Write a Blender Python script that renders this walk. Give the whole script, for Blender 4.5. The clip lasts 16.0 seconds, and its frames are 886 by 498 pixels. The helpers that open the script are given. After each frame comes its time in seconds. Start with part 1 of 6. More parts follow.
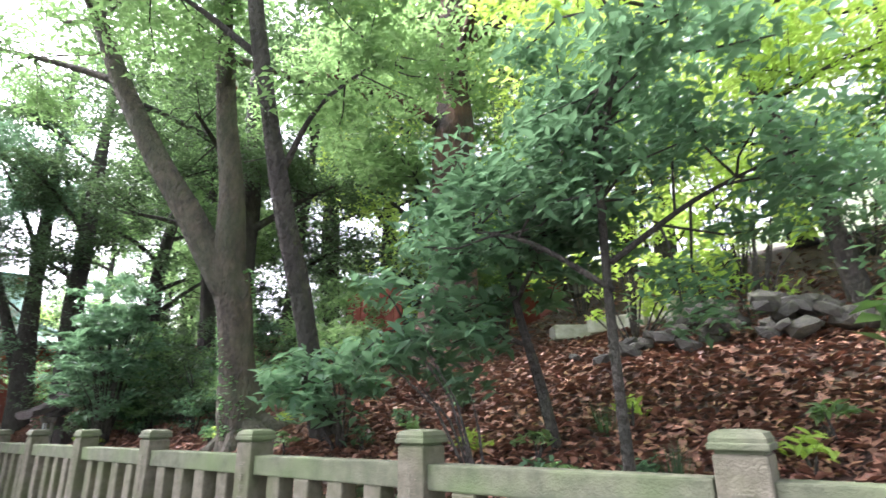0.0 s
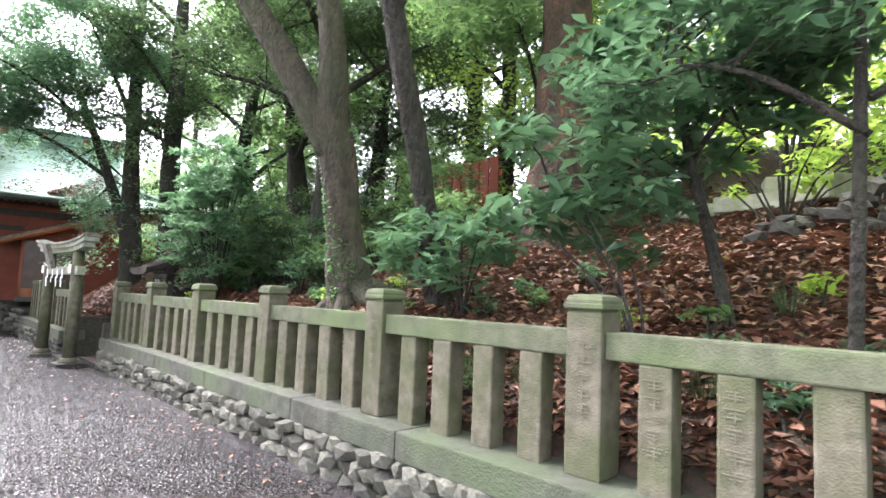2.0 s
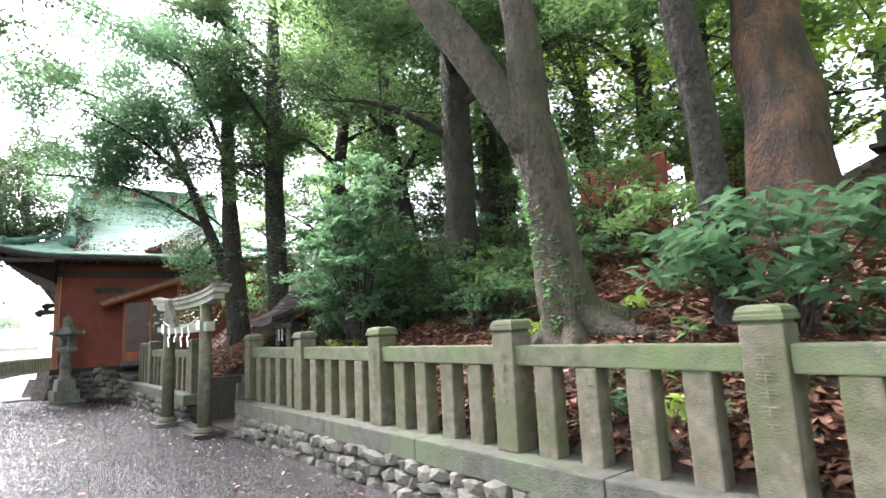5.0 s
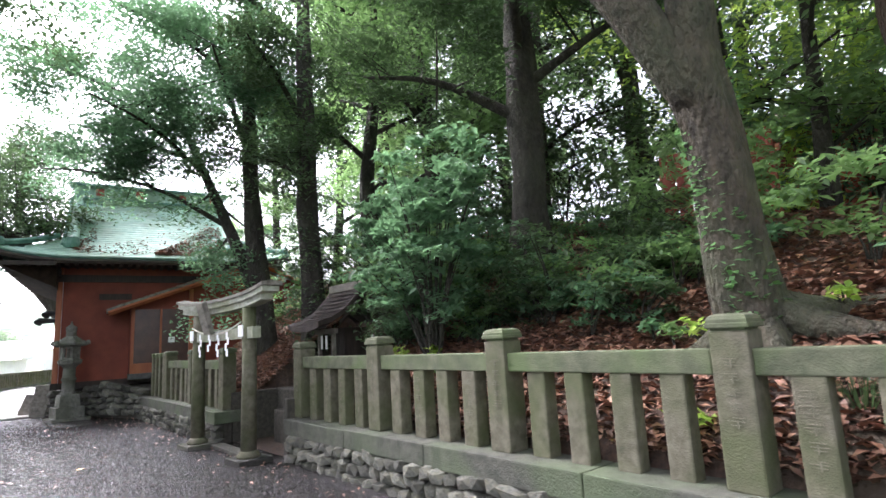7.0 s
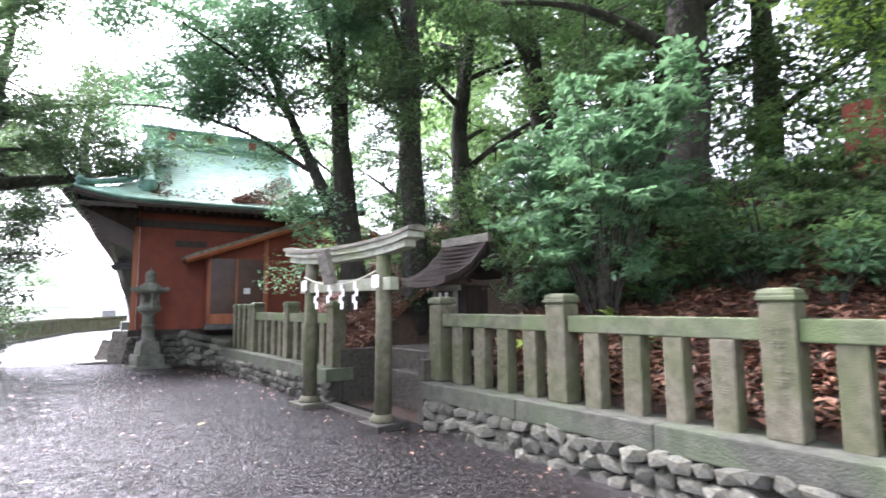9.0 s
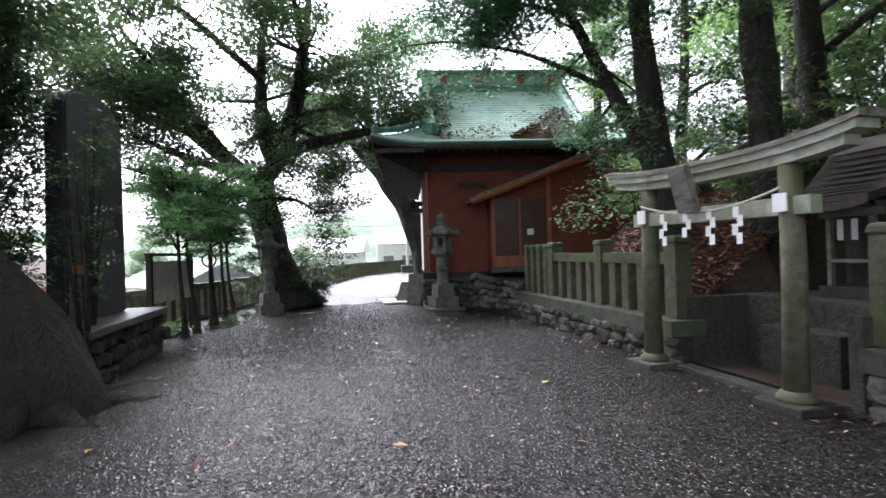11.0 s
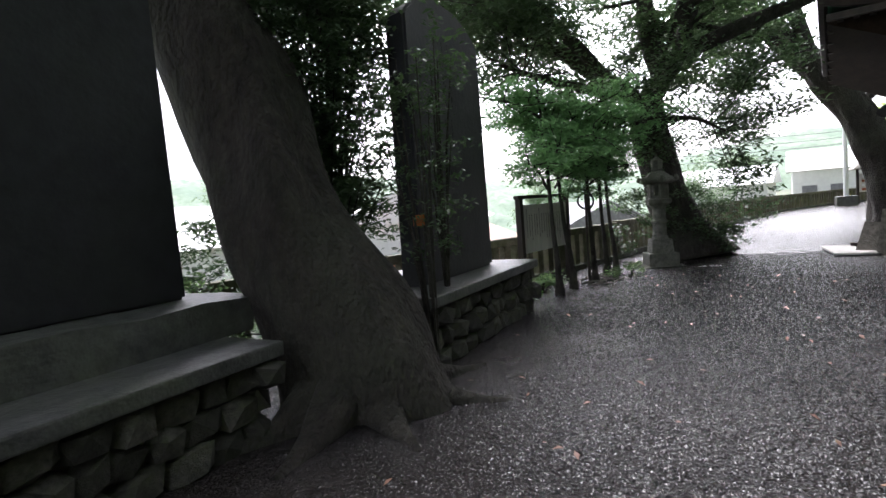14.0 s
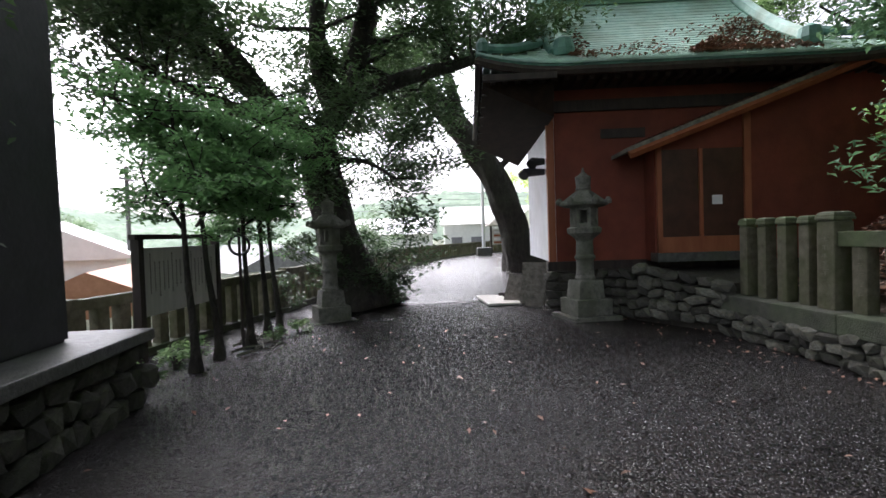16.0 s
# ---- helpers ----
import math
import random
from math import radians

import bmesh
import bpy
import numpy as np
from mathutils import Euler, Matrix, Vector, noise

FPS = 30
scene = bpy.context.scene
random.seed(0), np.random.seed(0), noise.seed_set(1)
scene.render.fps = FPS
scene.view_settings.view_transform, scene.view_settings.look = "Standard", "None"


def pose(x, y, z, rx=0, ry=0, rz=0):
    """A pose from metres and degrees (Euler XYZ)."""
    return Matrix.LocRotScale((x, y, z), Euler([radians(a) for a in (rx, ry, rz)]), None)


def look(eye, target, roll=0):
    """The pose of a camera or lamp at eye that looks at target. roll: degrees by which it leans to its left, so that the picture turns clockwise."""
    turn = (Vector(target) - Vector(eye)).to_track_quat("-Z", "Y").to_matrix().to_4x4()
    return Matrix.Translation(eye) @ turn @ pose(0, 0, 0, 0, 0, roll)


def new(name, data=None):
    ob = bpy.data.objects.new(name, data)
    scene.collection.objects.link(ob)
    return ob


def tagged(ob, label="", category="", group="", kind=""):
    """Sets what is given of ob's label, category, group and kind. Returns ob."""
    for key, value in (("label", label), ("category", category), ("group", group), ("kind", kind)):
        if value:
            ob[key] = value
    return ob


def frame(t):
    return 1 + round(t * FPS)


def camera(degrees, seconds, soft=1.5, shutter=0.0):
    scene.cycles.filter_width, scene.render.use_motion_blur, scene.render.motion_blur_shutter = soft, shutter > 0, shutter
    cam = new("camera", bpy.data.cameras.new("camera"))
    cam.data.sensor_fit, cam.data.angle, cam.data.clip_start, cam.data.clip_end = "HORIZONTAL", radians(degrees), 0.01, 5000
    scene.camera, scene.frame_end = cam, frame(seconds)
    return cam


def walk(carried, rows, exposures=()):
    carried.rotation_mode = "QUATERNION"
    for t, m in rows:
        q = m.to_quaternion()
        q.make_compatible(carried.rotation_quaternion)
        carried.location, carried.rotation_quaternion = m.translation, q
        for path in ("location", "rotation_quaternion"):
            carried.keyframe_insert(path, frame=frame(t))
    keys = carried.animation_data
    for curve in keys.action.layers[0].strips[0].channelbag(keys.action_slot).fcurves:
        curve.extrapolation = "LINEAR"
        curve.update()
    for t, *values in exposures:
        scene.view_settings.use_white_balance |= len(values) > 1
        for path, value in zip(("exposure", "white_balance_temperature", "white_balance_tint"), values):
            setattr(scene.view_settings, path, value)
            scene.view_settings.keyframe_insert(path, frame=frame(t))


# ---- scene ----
cam = camera(79.3, 16.0, shutter=0.25)
METRES, EYE, TILT, LEAN, TURN = 13.9, 1.5, 0.0, 0.0, 38.4
ROWS = [
    (0.0, 0.0, 0.0, 0.0, 0.29, 17.46, 0.94),
    (0.5, -0.001, 0.0079, -0.0013, 6.51, 14.12, 1.36),
    (1.0, -0.0066, 0.0145, -0.0045, 8.02, 10.65, 0.2),
    (1.5, -0.0316, 0.0256, -0.0092, 8.15, 7.78, 0.28),
    (2.0, -0.0518, 0.0429, -0.0096, 6.43, 5.16, -2.32),
    (2.5, -0.0729, 0.0618, -0.0087, 8.81, 4.07, -0.28),
    (3.0, -0.098, 0.0724, -0.0081, 10.37, 4.16, 1.07),
    (3.5, -0.1194, 0.0915, -0.0068, 10.15, 4.99, 1.89),
    (4.0, -0.1451, 0.1038, -0.0081, 9.86, 6.59, 2.42),
    (4.5, -0.1758, 0.1156, -0.0097, 10.03, 8.11, 2.33),
    (5.0, -0.2074, 0.13, -0.0089, 12.27, 8.41, 2.76),
    (7.5, -0.3491, 0.2072, -0.0092, 10.26, 10.04, 3.68),
    (8.0, -0.3825, 0.216, -0.012, 5.73, 10.62, 2.83),
    (8.5, -0.4172, 0.2273, -0.0131, 8.08, 8.28, 1.47),
    (9.0, -0.4536, 0.2409, -0.0131, 13.84, 5.96, 0.42),
    (9.5, -0.4904, 0.2489, -0.0137, 23.38, 3.78, 1.07),
    (10.0, -0.5213, 0.2662, -0.0147, 30.48, 2.42, 0.84),
    (12.5, -0.6665, 0.3547, -0.0181, 54.19, -2.49, 3.54),
    (13.0, -0.6938, 0.3712, -0.0185, 62.02, -3.54, 3.69),
    (13.5, -0.72, 0.3889, -0.0191, 69.84, -4.12, 4.36),
    (14.0, -0.7459, 0.4033, -0.0173, 78.96, -4.18, 4.28),
    (14.5, -0.7755, 0.4195, -0.0154, 68.61, -2.1, 3.08),
    (15.0, -0.8011, 0.444, -0.0152, 58.04, -1.53, 2.3),
    (15.5, -0.8309, 0.4631, -0.0154, 49.61, -1.25, 2.22),
    (16.0, -0.8546, 0.4867, -0.0158, 45.87, -1.5, 1.83),
]
# exposure falls as the walk turns from the shaded hill to the bright end of the path
EXPOSURES = [(0.0, 2.8, 5950, 24), (1.0, 2.85, 6000, 23), (2.5, 3.0, 6100, 20), (5.2, 2.95, 6100, 20), (7.3, 2.4, 5950, 21), (8.5, 3.15, 5850, 25), (9.2, 3.0, 5850, 24), (10.0, 2.35, 5850, 20), (12.4, 1.65, 6000, 18), (14.0, 1.6, 6050, 18), (14.6, 1.7, 6050, 18), (15.2, 1.55, 6050, 18), (16.0, 1.4, 6050, 18)]
walk(cam, [(t, pose(0, 0, EYE, TILT, LEAN, TURN) @ pose(METRES * x, METRES * y, METRES * z, 90 + pitch, roll, yaw)) for t, x, y, z, yaw, pitch, roll in ROWS], EXPOSURES)

# ---- world and sun: a bright overcast sky ----
world = bpy.data.worlds.new("world")
scene.world = world
world.use_nodes = True
wn, wl = world.node_tree.nodes, world.node_tree.links
wn.clear()
sky = wn.new("ShaderNodeTexSky")
sky.sky_type = "NISHITA"
sky.sun_disc = False
sky.sun_elevation, sky.sun_rotation = radians(46), radians(250)
sky.air_density, sky.dust_density, sky.ozone_density = 1.0, 6.0, 0.6
pale = wn.new("ShaderNodeHueSaturation")
pale.inputs["Saturation"].default_value = 0.22
bg = wn.new("ShaderNodeBackground")
bg.inputs["Strength"].default_value = 0.15
wout = wn.new("ShaderNodeOutputWorld")
wl.new(sky.outputs[0], pale.inputs["Color"])
wl.new(pale.outputs[0], bg.inputs["Color"])
wl.new(bg.outputs[0], wout.inputs[0])
sun = new("sun", bpy.data.lights.new("sun", "SUN"))
sun.data.energy, sun.data.angle, sun.data.color = 1.5, radians(25), (1.0, 0.97, 0.92)
sun.matrix_basis = look((-33, -12, 44), (0, 0, 0))


# ---- materials ----
def material(name, base, second, scale=6.0, rough=0.8, bump=0.3, bump_scale=None, dirt=None, dirt_scale=0.8, dirt_amount=0.5, metal=0.0, per=None, stretch=(1, 1, 1), spec=0.5, relief=0.03):
    """Two-scale noise: fine grain from base to second, broad patches of dirt; per: 'object' or 'island' varies the value."""
    m = bpy.data.materials.new(name)
    m.use_nodes = True
    n, l = m.node_tree.nodes, m.node_tree.links
    b = n["Principled BSDF"]
    co = n.new("ShaderNodeNewGeometry") if per != "object" else n.new("ShaderNodeTexCoord")
    src = co.outputs["Position"] if per != "object" else co.outputs["Object"]
    mp = n.new("ShaderNodeMapping")
    mp.inputs["Scale"].default_value = stretch
    l.new(src, mp.inputs[0])
    t1 = n.new("ShaderNodeTexNoise")
    t1.inputs["Scale"].default_value, t1.inputs["Detail"].default_value, t1.inputs["Roughness"].default_value = scale, 6, 0.65
    l.new(mp.outputs[0], t1.inputs["Vector"])
    r1 = n.new("ShaderNodeValToRGB")
    r1.color_ramp.elements[0].position, r1.color_ramp.elements[1].position = 0.32, 0.68
    r1.color_ramp.elements[0].color, r1.color_ramp.elements[1].color = (*base, 1), (*second, 1)
    l.new(t1.outputs[0], r1.inputs[0])
    out = r1.outputs[0]
    if dirt:
        t2 = n.new("ShaderNodeTexNoise")
        t2.inputs["Scale"].default_value, t2.inputs["Detail"].default_value = dirt_scale, 5
        l.new(src, t2.inputs["Vector"])
        r2 = n.new("ShaderNodeValToRGB")
        r2.color_ramp.elements[0].position, r2.color_ramp.elements[1].position = 0.42, 0.66
        r2.color_ramp.elements[1].color = (dirt_amount,) * 3 + (1,)
        l.new(t2.outputs[0], r2.inputs[0])
        mix = n.new("ShaderNodeMix")
        mix.data_type = "RGBA"
        mix.inputs[7].default_value = (*dirt, 1)
        l.new(r2.outputs[0], mix.inputs[0])
        l.new(out, mix.inputs[6])
        out = mix.outputs[2]
    if per:
        info = n.new("ShaderNodeObjectInfo") if per == "object" else n.new("ShaderNodeNewGeometry")
        mr = n.new("ShaderNodeMapRange")
        mr.inputs[3].default_value, mr.inputs[4].default_value = 0.5, 1.6
        l.new(info.outputs["Random" if per == "object" else "Random Per Island"], mr.inputs[0])
        hs = n.new("ShaderNodeHueSaturation")
        l.new(mr.outputs[0], hs.inputs["Value"])
        l.new(out, hs.inputs["Color"])
        out = hs.outputs[0]
    l.new(out, b.inputs["Base Color"])
    b.inputs["Roughness"].default_value, b.inputs["Metallic"].default_value = rough, metal
    b.inputs["Specular IOR Level"].default_value = spec
    if bump:
        t3 = n.new("ShaderNodeTexNoise")
        t3.inputs["Scale"].default_value, t3.inputs["Detail"].default_value = bump_scale or scale * 3, 5
        l.new(mp.outputs[0], t3.inputs["Vector"])
        bp = n.new("ShaderNodeBump")
        bp.inputs["Strength"].default_value, bp.inputs["Distance"].default_value = bump, relief
        l.new(t3.outputs[0], bp.inputs["Height"])
        l.new(bp.outputs[0], b.inputs["Normal"])
    return m


def leaf_material(name, dark, light, through_colour, gloss=0.45, share=0.35):
    m = bpy.data.materials.new(name)
    m.use_nodes = True
    n, l = m.node_tree.nodes, m.node_tree.links
    b = n["Principled BSDF"]
    geo = n.new("ShaderNodeNewGeometry")
    ramp = n.new("ShaderNodeValToRGB")
    ramp.color_ramp.elements[0].color, ramp.color_ramp.elements[1].color = (*dark, 1), (*light, 1)
    l.new(geo.outputs["Random Per Island"], ramp.inputs[0])
    patch = n.new("ShaderNodeTexNoise")
    patch.inputs["Scale"].default_value = 0.9
    l.new(geo.outputs["Position"], patch.inputs["Vector"])
    mr = n.new("ShaderNodeMapRange")
    mr.inputs[1].default_value, mr.inputs[2].default_value, mr.inputs[3].default_value, mr.inputs[4].default_value = 0.3, 0.7, 0.65, 1.35
    l.new(patch.outputs[0], mr.inputs[0])
    hs = n.new("ShaderNodeHueSaturation")
    l.new(mr.outputs[0], hs.inputs["Value"])
    l.new(ramp.outputs[0], hs.inputs["Color"])
    l.new(hs.outputs[0], b.inputs["Base Color"])
    b.inputs["Roughness"].default_value = gloss
    tr = n.new("ShaderNodeBsdfTranslucent")
    tr.inputs["Color"].default_value = (*through_colour, 1)
    mx = n.new("ShaderNodeMixShader")
    mx.inputs[0].default_value = share
    l.new(b.outputs[0], mx.inputs[1])
    l.new(tr.outputs[0], mx.inputs[2])
    l.new(mx.outputs[0], n["Material Output"].inputs[0])
    return m




def gravel_material():
    """Wet crushed stone: rounded cells of a few centimetres, each of its own grey, with dark wet earth between and in patches."""
    m = bpy.data.materials.new("wet_gravel")
    m.use_nodes = True
    n, l = m.node_tree.nodes, m.node_tree.links
    b = n["Principled BSDF"]
    geo = n.new("ShaderNodeNewGeometry")
    warp = n.new("ShaderNodeTexNoise")
    warp.inputs["Scale"].default_value = 22
    l.new(geo.outputs["Position"], warp.inputs["Vector"])
    add = n.new("ShaderNodeVectorMath")
    add.operation = "MULTIPLY_ADD"
    add.inputs[1].default_value = (0.03, 0.03, 0.03)
    l.new(warp.outputs["Color"], add.inputs[0])
    l.new(geo.outputs["Position"], add.inputs[2])
    cell = n.new("ShaderNodeTexVoronoi")
    cell.inputs["Scale"].default_value = 42
    l.new(add.outputs[0], cell.inputs["Vector"])
    grey = n.new("ShaderNodeValToRGB")
    grey.color_ramp.elements[0].color, grey.color_ramp.elements[1].color = (0.005, 0.0042, 0.004, 1), (0.03, 0.0255, 0.0255, 1)
    l.new(cell.outputs["Color"], grey.inputs[0])
    patch = n.new("ShaderNodeTexNoise")
    patch.inputs["Scale"].default_value, patch.inputs["Detail"].default_value = 0.7, 5
    l.new(geo.outputs["Position"], patch.inputs["Vector"])
    ramp = n.new("ShaderNodeValToRGB")
    ramp.color_ramp.elements[0].position, ramp.color_ramp.elements[1].position = 0.4, 0.68
    ramp.color_ramp.elements[1].color = (0.7, 0.7, 0.7, 1)
    l.new(patch.outputs[0], ramp.inputs[0])
    mix = n.new("ShaderNodeMix")
    mix.data_type = "RGBA"
    mix.inputs[7].default_value = (0.022, 0.016, 0.013, 1)
    l.new(ramp.outputs[0], mix.inputs[0])
    l.new(grey.outputs[0], mix.inputs[6])
    l.new(mix.outputs[2], b.inputs["Base Color"])
    wet = n.new("ShaderNodeMapRange")
    wet.inputs[3].default_value, wet.inputs[4].default_value = 0.12, 0.34
    l.new(patch.outputs[0], wet.inputs[0])
    l.new(wet.outputs[0], b.inputs["Roughness"])
    b.inputs["Specular IOR Level"].default_value = 0.42
    bump = n.new("ShaderNodeBump")
    bump.invert = True
    bump.inputs["Strength"].default_value, bump.inputs["Distance"].default_value = 1.0, 0.018
    l.new(cell.outputs["Distance"], bump.inputs["Height"])
    l.new(bump.outputs[0], b.inputs["Normal"])
    return m


M_GRAVEL = gravel_material()
M_PEBBLE = material("gravel_stone", (0.006, 0.005, 0.0046), (0.026, 0.022, 0.021), 25, 0.17, 0.2, 60, per="island", spec=0.35)
M_LITTER = material("leaf_litter_soil", (0.022, 0.015, 0.010), (0.085, 0.048, 0.03), 14, 0.85, 0.9, 22, (0.06, 0.05, 0.03), 0.7, 0.6)
M_DEADLEAF = material("dead_leaf", (0.115, 0.050, 0.030), (0.28, 0.150, 0.095), 3, 0.55, 0, per="island")
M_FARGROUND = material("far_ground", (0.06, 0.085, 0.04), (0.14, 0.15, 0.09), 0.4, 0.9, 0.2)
M_FENCE = material("mossy_fence_stone", (0.066, 0.064, 0.038), (0.165, 0.148, 0.105), 9, 0.85, 0.3, 90, (0.066, 0.08, 0.028), 2.3, 0.75)
M_RAIL = material("green_rail_stone", (0.052, 0.062, 0.032), (0.125, 0.13, 0.08), 7, 0.85, 0.3, 90, (0.09, 0.13, 0.045), 1.5, 0.8)
M_KERB = material("kerb_stone", (0.038, 0.04, 0.03), (0.10, 0.10, 0.078), 8, 0.8, 0.4, 60, (0.08, 0.11, 0.05), 1.4, 0.7)
M_CARVE = material("carved_letter", (0.10, 0.098, 0.062), (0.19, 0.175, 0.125), 20, 0.9, 0)
M_RUBBLE = material("rubble_stone", (0.045, 0.047, 0.036), (0.145, 0.145, 0.118), 7, 0.75, 0.6, 30, (0.13, 0.12, 0.08), 4, 0.6, per="object")
# darker copy of the rubble stone, with tree shade put into the colour
M_DARKSTONE_SHADE = material("dark_stone_shade", (0.022, 0.021, 0.017), (0.08, 0.075, 0.062), 7, 0.8, 0.6, 30, (0.05, 0.055, 0.03), 4, 0.6, per="object")
# earth behind stonework; also the dark colour that shades the gate recess
M_MORTAR_SHADE = material("dark_mortar_earth_and_shade", (0.03, 0.028, 0.022), (0.08, 0.072, 0.055), 14, 0.95, 0.8)
M_LANTERN = material("lantern_stone", (0.09, 0.09, 0.075), (0.24, 0.235, 0.20), 12, 0.85, 0.6, 50, (0.07, 0.08, 0.045), 3, 0.7)
M_TORII = material("torii_stone", (0.26, 0.27, 0.21), (0.48, 0.48, 0.41), 8, 0.8, 0.3, 60, (0.20, 0.22, 0.11), 2.2, 0.65)
M_PAPER = material("white_paper", (0.74, 0.74, 0.74), (0.84, 0.84, 0.84), 5, 0.7, 0.05)
M_ROPE = material("rope", (0.5, 0.47, 0.38), (0.65, 0.62, 0.5), 60, 0.9, 0.5)
M_BARK = material("grey_brown_bark", (0.026, 0.022, 0.016), (0.105, 0.086, 0.06), 9, 0.9, 1.0, 30, (0.075, 0.09, 0.048), 1.5, 0.55, stretch=(1, 1, 0.45), relief=0.09)
M_BARK_DARK = material("dark_bark", (0.014, 0.012, 0.0095), (0.055, 0.046, 0.037), 8, 0.9, 1.0, 26, (0.05, 0.055, 0.035), 1.4, 0.5, stretch=(1, 1, 0.5), relief=0.09)
M_BARK_RED = material("peeling_red_bark", (0.018, 0.015, 0.012), (0.14, 0.072, 0.04), 4, 0.9, 1.0, 26, (0.025, 0.022, 0.017), 1.8, 0.95, stretch=(1, 1, 0.35), relief=0.09)
M_RED = material("weathered_red_wall", (0.16, 0.033, 0.018), (0.235, 0.054, 0.028), 3, 0.75, 0.15, 40, (0.13, 0.035, 0.02), 0.9, 0.5)
M_REDWOOD = material("red_wood_frame", (0.26, 0.075, 0.03), (0.36, 0.12, 0.05), 6, 0.6, 0.2, 40, stretch=(1, 1, 0.2))
M_DARKWOOD = material("dark_wood", (0.015, 0.011, 0.009), (0.052, 0.036, 0.028), 7, 0.7, 0.4, 30, stretch=(1, 1, 0.2))
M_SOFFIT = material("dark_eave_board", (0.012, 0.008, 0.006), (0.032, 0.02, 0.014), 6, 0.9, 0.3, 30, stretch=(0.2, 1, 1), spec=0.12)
M_GREYWOOD = material("weathered_grey_wood", (0.10, 0.09, 0.075), (0.26, 0.24, 0.20), 10, 0.85, 0.5, 40, stretch=(0.3, 1, 1))
M_PLASTER = material("white_plaster", (0.68, 0.68, 0.70), (0.80, 0.80, 0.82), 3, 0.75, 0.08, 40, (0.55, 0.54, 0.52), 0.9, 0.4)
M_COPPER = material("green_copper", (0.25, 0.43, 0.355), (0.42, 0.60, 0.51), 5, 0.6, 0.25, 30, (0.20, 0.27, 0.19), 1.3, 0.7)
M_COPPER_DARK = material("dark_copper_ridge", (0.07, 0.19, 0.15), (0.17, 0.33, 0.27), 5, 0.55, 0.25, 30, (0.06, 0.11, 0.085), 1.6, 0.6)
M_CREST = material("red_crest", (0.24, 0.05, 0.04), (0.32, 0.08, 0.06), 9, 0.6, 0.1)
M_STELE = material("black_slate", (0.011, 0.0115, 0.014), (0.028, 0.029, 0.034), 5, 0.5, 0.2, 20, (0.03, 0.031, 0.032), 0.9, 0.6)
# grey stone, lowered in colour for the canopy's shade over the memorials
M_PLINTH = material("grey_plinth_stone", (0.042, 0.044, 0.042), (0.12, 0.12, 0.114), 9, 0.5, 0.4, 40, (0.10, 0.11, 0.075), 1.5, 0.5)
M_BOARD = material("weathered_sign_board", (0.52, 0.50, 0.46), (0.70, 0.67, 0.62), 8, 0.75, 0.15, 30, stretch=(1, 1, 0.15))
M_INK = material("faded_ink", (0.07, 0.06, 0.05), (0.13, 0.12, 0.10), 12, 0.8, 0)
M_GLASSDARK = material("dark_door_panel", (0.05, 0.022, 0.015), (0.09, 0.04, 0.026), 4, 0.3, 0.05)
M_WHITE = material("white_paint", (0.72, 0.72, 0.70), (0.82, 0.82, 0.80), 2, 0.6, 0.05)
M_ROOFTILE = material("orange_roof_tile", (0.30, 0.13, 0.07), (0.42, 0.2, 0.12), 3, 0.7, 0.3)
M_GREYROOF = material("grey_roof", (0.15, 0.15, 0.16), (0.25, 0.25, 0.26), 3, 0.7, 0.3)
M_IRON = material("black_iron", (0.012, 0.012, 0.013), (0.03, 0.03, 0.03), 8, 0.5, 0.1)
M_LEAF = leaf_material("leaf_mid", (0.040, 0.080, 0.036), (0.115, 0.19, 0.088), (0.28, 0.46, 0.16), share=0.48)
M_LEAF_DARK = leaf_material("leaf_dark", (0.022, 0.046, 0.022), (0.070, 0.112, 0.052), (0.11, 0.19, 0.07), share=0.35)
M_LEAF_BLUE = leaf_material("leaf_cool", (0.038, 0.090, 0.048), (0.095, 0.185, 0.10), (0.19, 0.35, 0.17), share=0.42)
# light yellow-green leaf; the glow of backlit foliage is put into its colour
M_LEAF_BRIGHT_SUNLIT = leaf_material("leaf_bright_sunlit", (0.12, 0.23, 0.04), (0.26, 0.40, 0.08), (0.56, 0.74, 0.16), share=0.6)
M_LEAF_FRESH = leaf_material("leaf_fresh", (0.050, 0.125, 0.050), (0.12, 0.24, 0.095), (0.24, 0.46, 0.17), share=0.52)
# leaf green paled to carry the valley haze in its colour
M_LEAF_FAR_HAZE = leaf_material("leaf_far_haze", (0.12, 0.19, 0.11), (0.22, 0.31, 0.19), (0.28, 0.40, 0.20))


# ---- building helpers ----
rng = np.random.default_rng(7)


def part(name, bm, mat, parent=None, label="", smooth=False):
    me = bpy.data.meshes.new(name)
    bm.to_mesh(me)
    bm.free()
    return part_mesh(name, me, mat, parent, label, smooth)


def part_mesh(name, me, mat, parent=None, label="", smooth=False):
    for m in (mat if isinstance(mat, (list, tuple)) else [mat]):
        if not me.materials or len(me.materials) < (len(mat) if isinstance(mat, (list, tuple)) else 1):
            me.materials.append(m)
    if smooth:
        me.polygons.foreach_set("use_smooth", [True] * len(me.polygons))
    ob = new(name, me)
    if parent:
        ob.parent = parent
    if label:
        ob["label"] = label
    return ob


def thing(name, at, label, category, group="", kind="", turn=0):
    return_ob = new(name)
    return_ob.empty_display_size = 0.2
    return_ob.matrix_basis = pose(*at, 0, 0, turn)
    return tagged(return_ob, label, category, group, kind)


